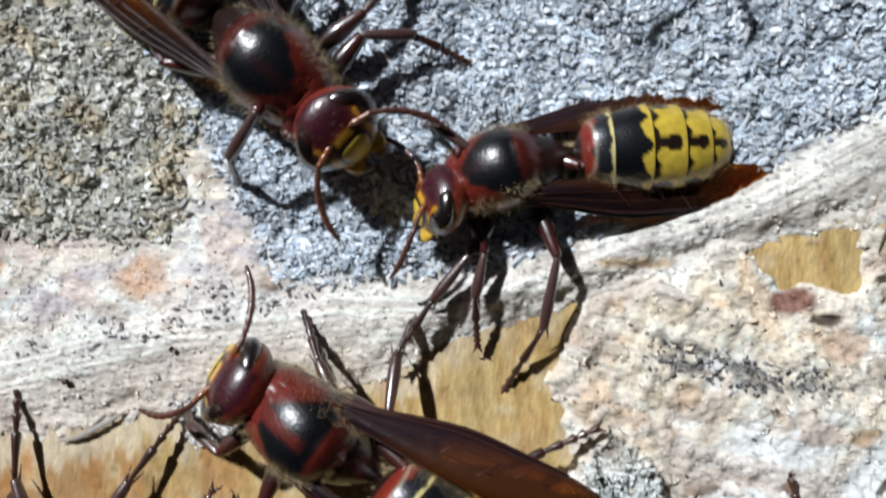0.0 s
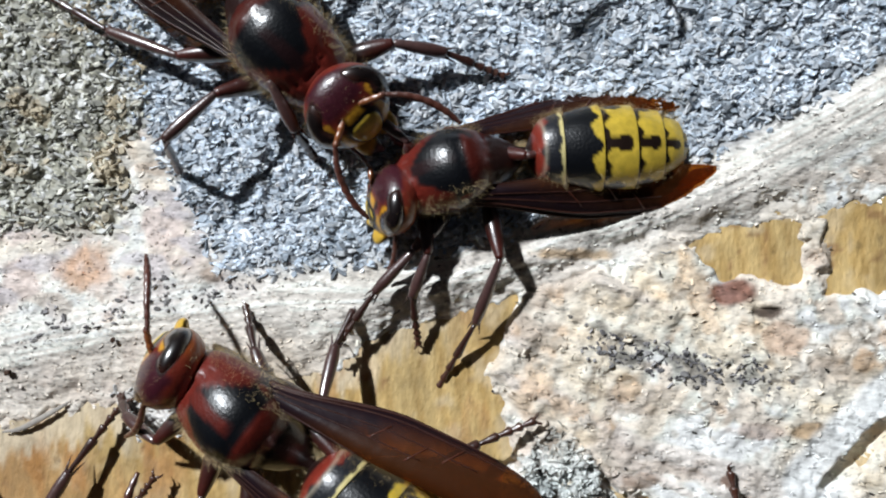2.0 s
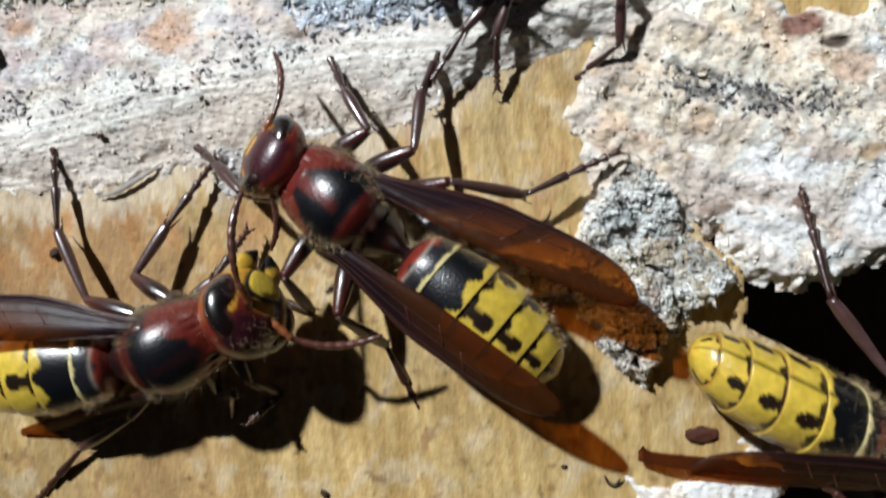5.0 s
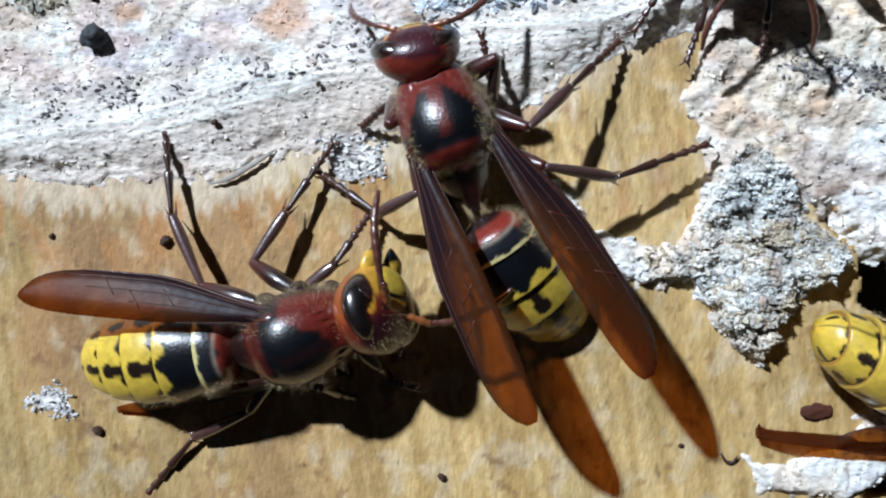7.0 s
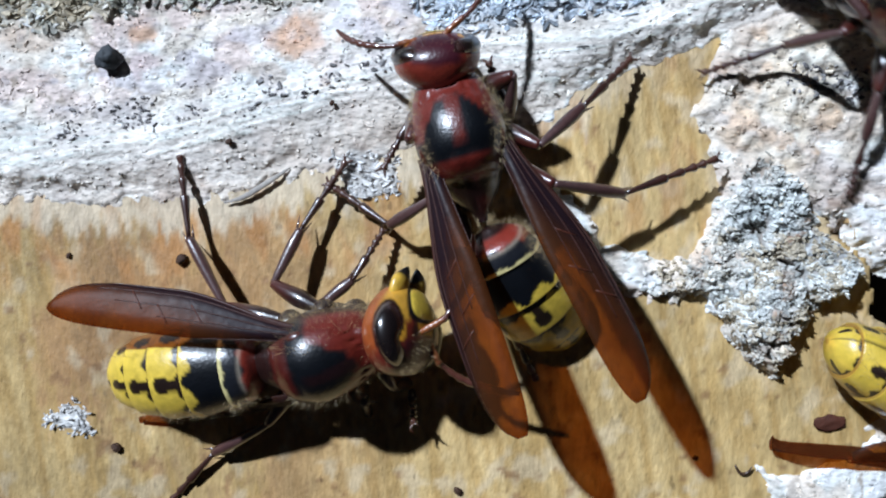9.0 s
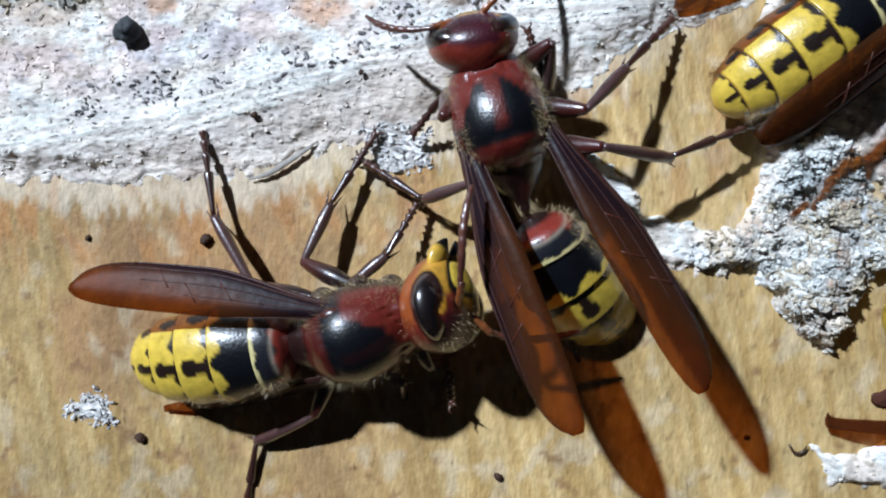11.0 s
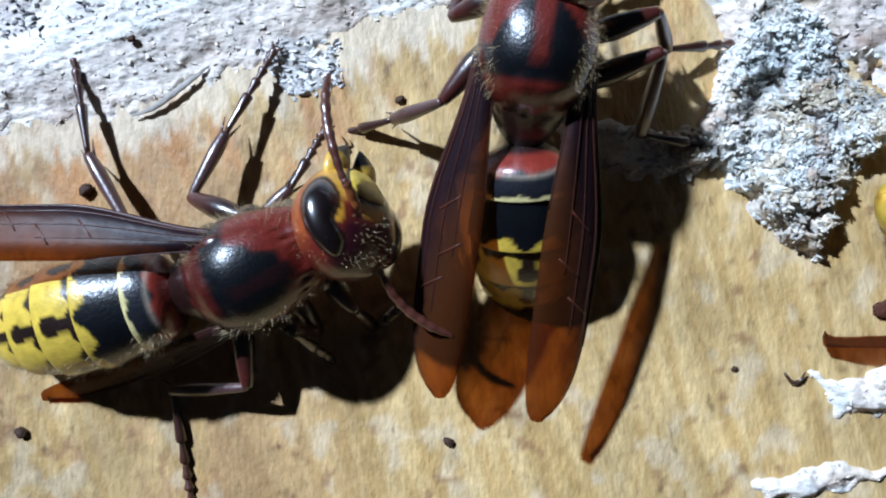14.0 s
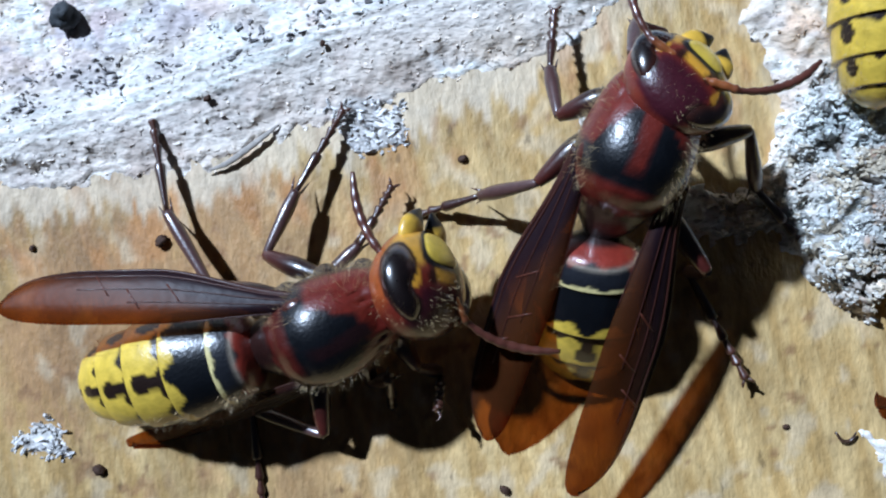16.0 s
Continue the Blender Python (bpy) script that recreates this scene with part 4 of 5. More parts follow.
def leg_poses(which, s, foot, bends=()):
    """Poses of femur, tibia and tarsus, in the leg's space, that bring the claw to foot (mm, in the hornet's space)."""
    hip, femur, tibia, tarsus = LEGS[which]
    hip, foot = Vector((hip[0], hip[1] * s, hip[2])), Vector(foot)
    if bends:
        knee = hip + (Vector(bends[0]) - hip).normalized() * femur
        ankle = knee + (Vector(bends[1]) - knee).normalized() * tibia
        return [along(p - hip, q - p) for p, q in ((hip, knee), (knee, ankle), (ankle, foot))]
    flat = Vector((foot.x - hip.x, foot.y - hip.y, 0))
    flat = flat.normalized() if flat.length > 0.01 else Vector((0, s, 0))
    reach = (femur + tibia) * 0.97
    ankle = foot - flat * tarsus * 0.93 + Vector((0, 0, tarsus * 0.36))
    if (ankle - hip).length < 0.45 * (femur + tibia):
        ankle = foot - flat * tarsus * 0.35 + Vector((0, 0, tarsus * 0.9))
    gap = ankle - hip
    if gap.length > reach:
        ankle = hip + gap.normalized() * reach
    gap = ankle - hip
    d = min(max(gap.length, abs(femur - tibia) + 0.2), reach)
    a = (femur * femur - tibia * tibia + d * d) / (2 * d)
    h = math.sqrt(max(femur * femur - a * a, 0))
    x = gap.normalized()
    lift = Vector((0, 0.35 * s, 1))
    lift = (lift - x * lift.dot(x)).normalized()
    knee = hip + x * a + lift * h
    ankle = knee + (ankle - knee).normalized() * tibia
    return [along(p - hip, q - p) for p, q in ((hip, knee), (knee, ankle), (ankle, foot))]


def at(rows, t):
    """A row of numbers at a time, straight between its neighbours."""
    r = np.array(rows, float)
    return [float(np.interp(t, r[:, 0], r[:, k])) for k in range(1, r.shape[1])]


def body_pose(row):
    x, y, z, heading, pitch, roll = row
    return Matrix.Translation((x * K, y * K, z * K)) @ pose(0, 0, 0, 0, 0, heading) @ pose(0, 0, 0, 0, -pitch, 0) @ pose(0, 0, 0, roll, 0, 0)


def facing(body, ahead, up, neck):
    """The head's pose in the hornet's space, by the ways that its face and its crown point in the plan."""
    x = Vector(ahead).normalized()
    y = Vector(up).cross(x).normalized()
    turn = Matrix((x, y, x.cross(y))).transposed()
    m = (body.to_3x3().inverted() @ turn).to_4x4()
    m.translation = neck * K
    return m


def curled(n, curl=0, side=0):
    """The pose of the nth ring of the abdomen when every joint before it bends down by curl and sideways by side."""
    m = Matrix()
    for x in (s[0] * SLIM[0] for s in SEGMENTS[1 : n + 1]):
        m = m @ pose(x * K, 0, 0, 0, -curl, side) @ Matrix.Translation((-x * K, 0, 0))
    return m


def live(kit, body, feet, head, abdomen, antennae, wings=()):
    """Keys one hornet. body: t, x, y, z, heading, pitch, roll. feet: claws in the plan, or claws, knees and ankles. head: t and the ways of face and crown. head rows may end in a shift in the hornet's space. antennae: t and the way in the plan. abdomen: t, yaw, lift, roll, curl of its rings, their sideways bend and a shift along the body."""
    root = kit["root"]
    times = sorted({r[0] for r in body} | {0.0, 16.0})
    poses = {t: body_pose(at(body, t)) for t in times}
    walk(root, [(t, poses[t]) for t in times])
    for key, (leg, *limbs) in kit["legs"].items():
        rows = []
        for t in times:
            back = (poses[t] @ Matrix.Diagonal((*root.scale, 1))).inverted()
            spots = np.reshape(at(feet[key], t), (-1, 3))
            foot, *bends = [(back @ (Vector(p) * K)) / K for p in spots]
            rows.append(leg_poses(*key, foot, bends))
        for n, limb in enumerate(limbs):
            walk(limb, [(t, r[n]) for t, r in zip(times, rows)])
    walk(kit["abdomen"], [(r[0], pose(*((kit["waist"] + Vector((r[6] if len(r) > 6 else 0, 0, 0))) * K), r[3], -r[2], r[1])) for r in abdomen])
    for s, ob in kit["wings"].items():
        if wings:
            walk(ob, [(r[0], wing_pose(s, *r[1:])) for r in wings])
    for n, ring in enumerate(kit["segments"]):
        walk(ring, [(r[0], curled(n + 1, *r[4:6])) for r in abdomen])
    reach = lambda r: kit["neck"] + Vector(r[7:10] if len(r) > 7 else (0, 0, 0))
    walk(kit["head"], [(r[0], facing(body_pose(at(body, r[0])), r[1:4], r[4:7], reach(r))) for r in head])
    for s, ob in kit["antennae"].items():
        rows = []
        for t, *way in antennae[s]:
            spot = at(head, t)
            turn = facing(body_pose(at(body, t)), spot[0:3], spot[3:6], Vector((0, 0, 0)))
            m = ((body_pose(at(body, t)) @ turn).to_3x3().inverted() @ Vector(way)).normalized()
            rows.append((t, along((1.6, 0.42 * s, 0.35), m)))
        walk(ob, rows)


make_ground()
library()
chips("blue_grey_flakes", "small blue-grey flakes of weathered crust", 26000, (-24, 32, 10, 34), "blue", (0.28, 0.95, 0.12, 0.38), ((0.47, 0.55, 0.64), (0.80, 0.84, 0.89)), 11, tilt=0.3, lean=0.12)
chips("grey_flakes", "small olive-grey flakes of weathered crust", 13000, (-50, -10, 13, 34), "grey", (0.28, 0.9, 0.14, 0.42), ((0.40, 0.40, 0.35), (0.70, 0.67, 0.58)), 12, tilt=0.34)
chips("pale_crumbs", "pale crumbs of flaking crust", 11000, (-46, 30, -26, 20), "rest", (0.10, 0.55, 0.08, 0.32), ((0.58, 0.54, 0.47), (0.76, 0.76, 0.74)), 13, tilt=0.2)
chips("lump_crumbs", "grey-green crumbs of crust around the gap", 12000, (-7, 16, -12, 5), "lump", (0.16, 0.66, 0.10, 0.30), ((0.40, 0.44, 0.42), (0.80, 0.81, 0.78)), 14, tilt=0.55, lean=-0.3)
chips("ridge_grit", "fine pale grit on the ridge of the crust", 9000, (-46, 32, 0, 26), "ridge", (0.08, 0.42, 0.05, 0.16), ((0.6, 0.6, 0.6), (0.7, 0.7, 0.7)), 18, tilt=0.15, lean=0.25)
chips("loose_grit", "pale grey grit and splinters lying on the bare board", 7000, (-43, -14, -17, 6), "scraps", (0.15, 0.8, 0.08, 0.3), ((0.44, 0.43, 0.42), (0.80, 0.79, 0.77)), 19, tilt=0.5)
chips("dark_specks", "dark specks and splinters on the pale crust", 700, (-46, 30, 0, 20), "ridge", (0.15, 0.9, 0.05, 0.2), ((0.07, 0.065, 0.06), (0.30, 0.29, 0.28)), 15, tilt=0.08, lean=0.22)
chips("grey_grains", "heap of dark grey grains on the pale crust", 11000, (-46, 25, 3, 17), "band", (0.12, 0.5, 0.1, 0.28), ((0.10, 0.095, 0.10), (0.60, 0.58, 0.57)), 17, tilt=0.4)
chips("dark_grains", "dark grains scattered on the pale crust", 420, (-46, 30, -10, 20), "rest", (0.12, 0.45, 0.08, 0.25), ((0.05, 0.045, 0.04), (0.22, 0.20, 0.18)), 16, tilt=0.4)



def crumb(label, x, y, z, size, tint, seed, category="crumb", lumps=0.3):
    """A loose bit of dirt, dented all over, lying on the ground."""
    v, f, unit = ball(size, nu=14, nv=18)
    dents = np.array([noise.noise(Vector(u * 1.7) + Vector((seed * 3.1, seed, 0))) for u in unit])
    small = np.array([noise.noise(Vector(u * 5.0) + Vector((0, seed * 2.3, 7))) for u in unit])
    v = v * (1 + lumps * dents + 0.4 * lumps * small)[:, None]
    v[:, 2] -= v[:, 2].min()
    ob = new(category, build(category, v, f, CHIP, np.full((len(v), 3), tint)))
    ob.matrix_world = pose(x * K, y * K, (z - 0.08) * K, 0, 0, seed * 47)
    tagged(ob, label, category, "bits of dirt" if category == "crumb" else "")


BROWN = (0.05, 0.025, 0.015)
crumb("dark grey round pellet lying on white crust", -35.4, 11.2, 0.25, (0.82, 0.75, 0.75), (0.045, 0.05, 0.055), 1, "pellet", 0.4)
crumb("flat dark red-brown scale on the bare board", 12.9, -14.4, -0.1, (0.55, 1.0, 0.16), (0.07, 0.022, 0.012), 2, "scale", 0.3)
for n, (x, y, size) in enumerate([(-12.3, -19.1, 0.34), (4.0, -16.8, 0.2), (-31.3, -2.6, 0.42), (-25.0, -21.7, 0.25), (-36.5, -15.9, 0.4), (-12.8, 0.4, 0.3), (-39.4, -2.2, 0.22), (-33.4, -23.4, 0.4), (0.2, -25.0, 0.2), (-27.3, 5.4, 0.25), (-20.2, 7.8, 0.2)]):
    crumb("tiny dark brown crumb of dirt on the surface", x, y, 1.0 if y > 3 else -0.1, (size, size * 0.75, size * 0.6), BROWN, 3 + n)
v, f = tube([(0, 0, 0.1), (1.3, 0.3, 0.3), (2.7, 1.05, 0.42), (4.1, 1.9, 0.3), (4.7, 2.3, 0.12)], [0.05, 0.17, 0.2, 0.13, 0.03], 8, 22)
v[:, 2] = 0.04 + 0.4 * v[:, 2] + 0.05 * np.sin(v[:, 0] * 9)
sliver = new("splinter", build("splinter", v, f, CHIP, np.full((len(v), 3), (0.33, 0.30, 0.27))))
sliver.matrix_world = pose(-28.1 * K, 1.3 * K, 0.1 * K)
tagged(sliver, "grey-brown wood splinter lifted along the edge of the crust", "splinter")
v, f = tube([(-0.55, 0.3, 0.1), (-0.2, -0.25, 0.12), (0.25, -0.2, 0.15), (0.5, 0.25, 0.3)], [0.07, 0.12, 0.11, 0.04], 8, 14)
husk = new("husk", build("husk", v, f, LIMB, np.full((len(v), 3), BROWN)))
husk.matrix_world = pose(7.2 * K, -17.6 * K, -0.05 * K)
tagged(husk, "tiny curled dark husk on the bare board", "husk")

F, M, H = "front", "mid", "hind"
SECOND = hornet("red-brown hornet with yellow-banded tail facing another hornet", 0.98, (9, -1, -13, -12, 34), True, neck=(0.1, 0.9, -0.2), blade_size=1.08)
FIRST = hornet("dark hornet feeding another one mouth to mouth on grey crust", 1.12, (7, 7, -2, -2, 40), True, neck=(1.1, 0, 0))
THIRD = hornet("large hornet with amber wings walking on the bare board", 1.13, (-1, 14, 8, 8, 34), neck=(0.35, 0.2, -0.2))
FOURTH = hornet("hornet with raised head resting on the bare board", 1.12, (25, -8, 2, -8, 40), True, (0.8, 0.3, 0.0), 1.4, 1.16, 0.9)
FIFTH = hornet("hornet lying on its side at the dark gap", 1.18, (8, 8, 14, 14, 38))
SIXTH = hornet("hornet passing over the white crust", 1.04, (22, 8, 6, 6, 38))


def off(feet, start, end, dx, dy):
    """The same feet, carried along by (dx, dy) between two times."""
    out = {}
    for key, rows in feet.items():
        p = np.array(at(rows, start))
        q = p + np.tile((dx, dy, 0), len(p) // 3)
        out[key] = [r for r in rows if r[0] < start] + [(start, *p), (end, *q), (16, *q)]
    return out


def still(*rows):
    return {k: [(0, *p), (16, *p)] for k, p in rows}


def motions():
    live(THIRD,
         [(0, -10.2, 4.1, 0.6, 146, 2, 0), (0.5, -10.1, 3.8, 0.6, 146, 2, 0), (1.0, -10.2, 3.9, 0.6, 146, 2, 0), (1.5, -10.3, 4.3, 0.6, 146, 2, 0), (2.0, -10.3, 4.4, 0.6, 146, 2, 0), (2.5, -10.5, 3.7, 0.6, 146, 2, 0), (3.0, -10.6, 3.1, 0.6, 146, 2, 0),
          (3.5, -10.8, 1.9, 0.5, 146, 2, 0), (4.0, -10.0, 1.3, 0.5, 145, 2, 0), (4.5, -9.8, 1.1, 0.4, 144, 2, 0), (5.0, -10.3, 0.9, 0.3, 143, 2, 0), (5.2, -10.2, 0.7, 0.3, 143, 2, 0),
          (6.2, -11.0, 3.1, 0.5, 128, 3, 0), (7.3, -11.7, 4.8, 0.6, 106, 3, 0), (8.0, -11.4, 4.9, 0.6, 105, 3, 0), (9.0, -11.6, 5.2, 0.6, 104, 3, 0), (9.7, -11.6, 4.7, 0.6, 104, 3, 0), (11.8, -11.6, 3.7, 0.6, 105, 3, 0),
          (12.5, -12.1, 3.1, 0.7, 104, 3, 0), (13.0, -11.1, 2.5, 1.0, 89, 4, 0), (13.5, -8.0, 2.0, 2.0, 83, 10, 0), (14.0, -5.4, 1.6, 3.0, 76, 17, 0), (14.5, -5.1, 1.1, 3.2, 66, 18, 0), (15.0, -4.0, 2.3, 3.2, 60, 18, 0), (15.5, -4.0, 0.9, 3.2, 63, 18, 0), (16.0, -3.8, 0.1, 3.2, 64, 18, 0)],
         {(F, -1): [(0, -11.1, 9.6, 1.5, -8.6, 5.2, 4, -10.1, 7.8, 3), (5.2, -11.1, 9.6, 1.5, -8.6, 5.2, 4, -10.1, 7.8, 3), (7.3, -8.9, 7.9, 3, -8.1, 8.9, 6, -8.5, 6.3, 3), (12.5, -8.9, 7.0, 3, -8.1, 7.9, 6, -8.5, 5.3, 3), (14, 3, 5, 0.8, -5.2, 5.5, 5, -2, 7, 3), (16, 3.8, 3.3, 0.8, -4.2, 4.7, 6, -2.5, 6.9, 3)],
          (M, -1): [(0, -4.4, 10.5, 0.8, -5.1, 4.3, 4, -5.4, 7.4, 2.5), (5.2, -4.4, 10.5, 0.8, -5.1, 4.3, 4, -5.4, 7.4, 2.5), (7.3, 0.1, 10.6, 0.6, -6.5, 4.2, 5.5, -3.4, 7.2, 3.5), (12.5, 0.1, 10.6, 0.6, -6.5, 4.2, 5.5, -3.4, 7.2, 3.5), (13.5, 4, 3, 0.8, -2, 2, 5.5, 1, 2.5, 3.5), (16, 5.6, -6.4, 0.8, 0.5, -0.5, 5, 3, -3.2, 2)],
          (H, -1): [(0, 7.8, 4.4, 1.2, -4.2, 1.9, 4.5, 0.1, 1.5, 3), (5.2, 7.8, 4.4, 1.2, -4.2, 1.9, 4.5, 0.1, 1.5, 3), (7.3, 7.9, 4.5, 1.2, -6, 2, 6, -0.5, 1.2, 3), (12.5, 7.9, 4.5, 1.2, -6, 2, 6, -0.5, 1.2, 3), (13.5, 5, -3, 0.6, -4, 0, 5, 0, -2, 3), (16, 0.4, -10.1, 0.3, -2.1, -5.1, 5, -0.7, -7.4, 2)],
          (F, 1): [(0, -19.3, 3.6, 0.3, -16.4, 1.5, 4, -18, 3.2, 2.5), (5.2, -20.5, 4.4, 0.6, -16.4, 1.5, 4, -18.6, 3.2, 2.5), (7.3, -15, 6.3, 3, -14.8, 4.8, 6, -14.6, 7, 3), (12.5, -15, 5.3, 3, -14.8, 3.8, 6, -14.6, 6, 3), (14, -7, 9, 0.8, -8.5, 3.4, 5, -8, 6.5, 3), (16, -6.4, 10, 0.8, -7.7, 1.4, 5, -7.6, 5.1, 3)],
          (M, 1): [(0, -14.7, -5, 0, -13.1, -1, 3.5, -13.5, -5, 1.5), (5.2, -14.7, -6, 0, -13.1, -2.6, 3.5, -13, -6, 1.5), (7.3, -21.4, 2.9, 0.3, -13.4, 0.8, 5, -16.3, -0.3, 2.5), (12.5, -21.4, 2.9, 0.3, -13.4, 0.4, 5, -16.3, -0.6, 2.5), (14, -15.2, -1, 0.2, -9, 0.3, 5, -12.5, -1, 2.5), (16, -15.2, -2.5, 0.2, -7.7, -0.9, 5, -12, -2, 2)],
          (H, 1): [(0, -6.6, -9.5, 0, -10.1, -2.6, 4, -8.4, -6.2, 1.5), (5.2, -6.6, -11.5, 0, -10.1, -4.6, 4, -8.4, -8.2, 1.5), (7.3, -7.1, -10.6, 0, -10.2, -3.9, 4, -8.7, -7.2, 1.5), (12.5, -7.1, -10.6, 0, -10.2, -3.9, 4, -8.7, -7.2, 1.5), (13.5, -11, -12, 0, -10.5, -4, 4, -11, -8, 1.5), (16, -11, -12.5, 0, -9, -5, 4, -10, -9, 1.5)]},
         [(0, -0.72, 0.46, 0.5, 0.4, -0.15, 0.85, 0, 0, 0), (1.0, -0.76, 0.48, 0.42, 0.1, -0.52, 0.8, 0, 0, 0), (2.5, -0.76, 0.48, 0.42, 0.05, -0.55, 0.8, 0, 0, 0), (3.5, -0.74, 0.46, 0.48, 0.32, -0.38, 0.87, 0, 0, 0), (5.2, -0.74, 0.46, 0.48, 0.42, -0.22, 0.88, 0, 0, 0), (7.3, -0.10, 0.93, 0.34, 0.06, -0.34, 0.93, 0, 0, 0), (9.7, -0.12, 0.93, 0.32, 0.06, -0.32, 0.93, 0, 0, 0),
          (12.5, -0.1, 0.93, 0.3, 0.03, -0.3, 0.94, 0, 0, 0), (13.5, 0.35, 0.6, 0.55, -0.3, -0.45, 0.8, -0.4, -0.3, 0), (14.5, 0.44, 0.36, 0.82, -0.66, -0.52, 0.54, -1.0, -0.6, 0.4), (16, 0.44, 0.36, 0.82, -0.66, -0.52, 0.54, -1.0, -0.6, 0.4)],
         [(0, -4, -8, 0, 1, 0), (5.2, -2, -8, 0, 1, 0), (7.3, 13, 12, 0, 4, 5, -0.6), (12.5, 12, 12, 0, 4, 6, -0.6), (12.9, 54, 6, 0, 1, 4), (13.1, 50, 6, 0, 1, 4), (13.4, 14, 3, 0, 5, 4, 0.4), (14, 10, 9, 0, 5, 0, 0.8), (16, 15, 10, 0, 5, 0, 0.8)],
         {1: [(0, -0.96, -0.28, 0), (1, -0.45, -0.88, -0.1), (2.5, -0.55, -0.8, -0.2), (3.5, -0.4, -0.9, -0.1), (4.5, -0.1, -1, 0), (5.2, 0.05, -1, 0), (7.3, -0.5, 0.7, -0.4), (8.5, -0.95, 0.3, 0), (9.7, -0.95, 0.3, 0), (12.5, -0.95, 0.3, 0), (14, -0.4, 0.9, 0.2), (16, -0.3, 0.9, 0.2)],
          -1: [(0, 0.06, 1, 0.1), (1, -0.42, 0.9, 0), (2, -0.45, 0.9, 0), (3, -0.5, 0.6, -0.6), (4.5, -0.3, 0.95, 0), (5.2, 0.05, 1, 0), (7.3, 0.7, 0.6, 0), (9, 0.4, 0.9, 0), (12.5, 0.4, 0.9, 0), (14, 0.95, 0.3, 0.1), (16, 1, 0.08, 0.1)]},
         [(0, -1, 14, 8, 8, 30), (5.2, -1, 14, 8, 8, 30), (7.3, -3, 14, 17, 17, 30), (12.5, -3, 14, 17, 17, 30), (13, -6, 4, 20, 20, 32), (14, 2, 2, 2, 6, 26), (16, -2, 6, -3, 4, 24)])
    live(FOURTH, [(0, -21.0, -6.6, 1.3, 18, 4, 22), (4, -20.3, -6.2, 1.3, 22, 4, 22), (5.2, -21.0, -6.5, 1.3, 20, 4, 22), (7.3, -21.2, -6.7, 1.3, 15, 4, 22), (8.5, -20.8, -6.6, 1.3, 14, 4, 22), (9.7, -20.6, -6.8, 1.3, 13, 4, 22), (11.8, -20.8, -6.6, 1.3, 14, 4, 22), (13, -21.1, -6.6, 1.3, 14, 4, 22), (16, -20.8, -6.6, 1.3, 16, 4, 22)],
         {(F, 1): [(0, -17.7, -2, 1.6, -20.4, -5.9, 3.2, -18.4, -3.6, 2.3), (16, -17.7, -2, 1.6, -20.4, -5.9, 3.2, -18.4, -3.6, 2.3)], (M, 1): [(0, -19, 4.6, 0.4, -24.1, -4.2, 2.5, -22.6, -0.9, 1.7), (16, -19, 4.6, 0.4, -24.1, -4.2, 2.5, -22.6, -0.9, 1.7)], (H, 1): [(0, -31, 5.4, 0.4, -28.1, -5.5, 2.3, -30.2, -0.9, 1.6), (16, -31, 5.4, 0.4, -28.1, -5.5, 2.3, -30.2, -0.9, 1.6)],
          (F, -1): [(0, -15.4, -12.4, 0.1, -17, -10, 2.6, -16.2, -11.4, 1.4), (16, -15.4, -12.4, 0.1, -17, -10, 2.6, -16.2, -11.4, 1.4)], (M, -1): [(0, -18.4, -13.6, 0, -19.6, -10, 1.8, -19, -12, 1), (16, -18.4, -13.6, 0, -19.6, -10, 1.8, -19, -12, 1)],
          (H, -1): [(0, -32.4, -19.5, 0, -24.6, -13.2, 2.5, -28.2, -15.5, 1.2), (9.7, -32.4, -19.5, 0, -24.6, -13.2, 2.5, -28.2, -15.5, 1.2), (11.8, -27.6, -21.6, 0, -22.8, -12.8, 2.5, -25.2, -15.1, 1.5), (14, -27.2, -20.6, 0, -22.5, -12.5, 2.5, -24.7, -14.5, 1.5), (16, -26.7, -18.4, 0, -22, -12, 2.5, -23.9, -13.9, 1.5)]},
         [(0, 0.8, 0.3, 0.5, -0.1, -0.85, 0.4), (5.2, 0.8, 0.3, 0.5, -0.1, -0.85, 0.4), (7.3, 0.8, 0.25, 0.5, 0.0, -0.9, 0.3), (9, 0.85, 0.15, 0.45, -0.1, -0.95, 0.2), (9.7, 0.85, 0.1, 0.45, -0.1, -0.95, 0.15), (12, 0.8, 0.2, 0.5, -0.1, -0.95, 0.25), (16, 0.8, 0.2, 0.5, -0.1, -0.95, 0.25)], [(0, -12, 2, -16, 0, 0), (5.2, -12, 2, -16, 0, 0), (7.3, -6, 2, -16, 0, 0), (9.7, -5, 2, -16, 0, 0), (12, -6, 2, -16, 0, 0), (16, -7, 2, -16, 0, 0)],
         {1: [(0, 0.3, 0.9, 0.3), (4.5, 0.2, 0.9, 0.3), (7.5, 0.3, 0.95, 0.2), (9, 0.6, 0.6, -0.4), (9.7, 0.6, 0.6, -0.4), (12, -0.45, 0.85, 0.3), (12.5, -0.65, 0.7, 0.3), (13, -0.62, 0.76, 0.2), (14, 0.15, 1, 0.2), (15, -0.25, 0.95, 0.2), (16, -0.55, 0.8, 0.2)],
          -1: [(0, 0.9, 0.2, 0.2), (5, 0.9, -0.3, 0.1), (7.5, 1, 0.05, 0.1), (9, 0.7, -0.7, 0.1), (9.6, 0.95, -0.15, 0.1), (12, 0.7, -0.7, 0), (14, 0.4, -0.9, 0), (15, 0.5, -0.85, 0), (16, 0.7, -0.7, 0)]},
         [(0, 22, 7, -3, -14, 40), (16, 22, 7, -3, -14, 40)])
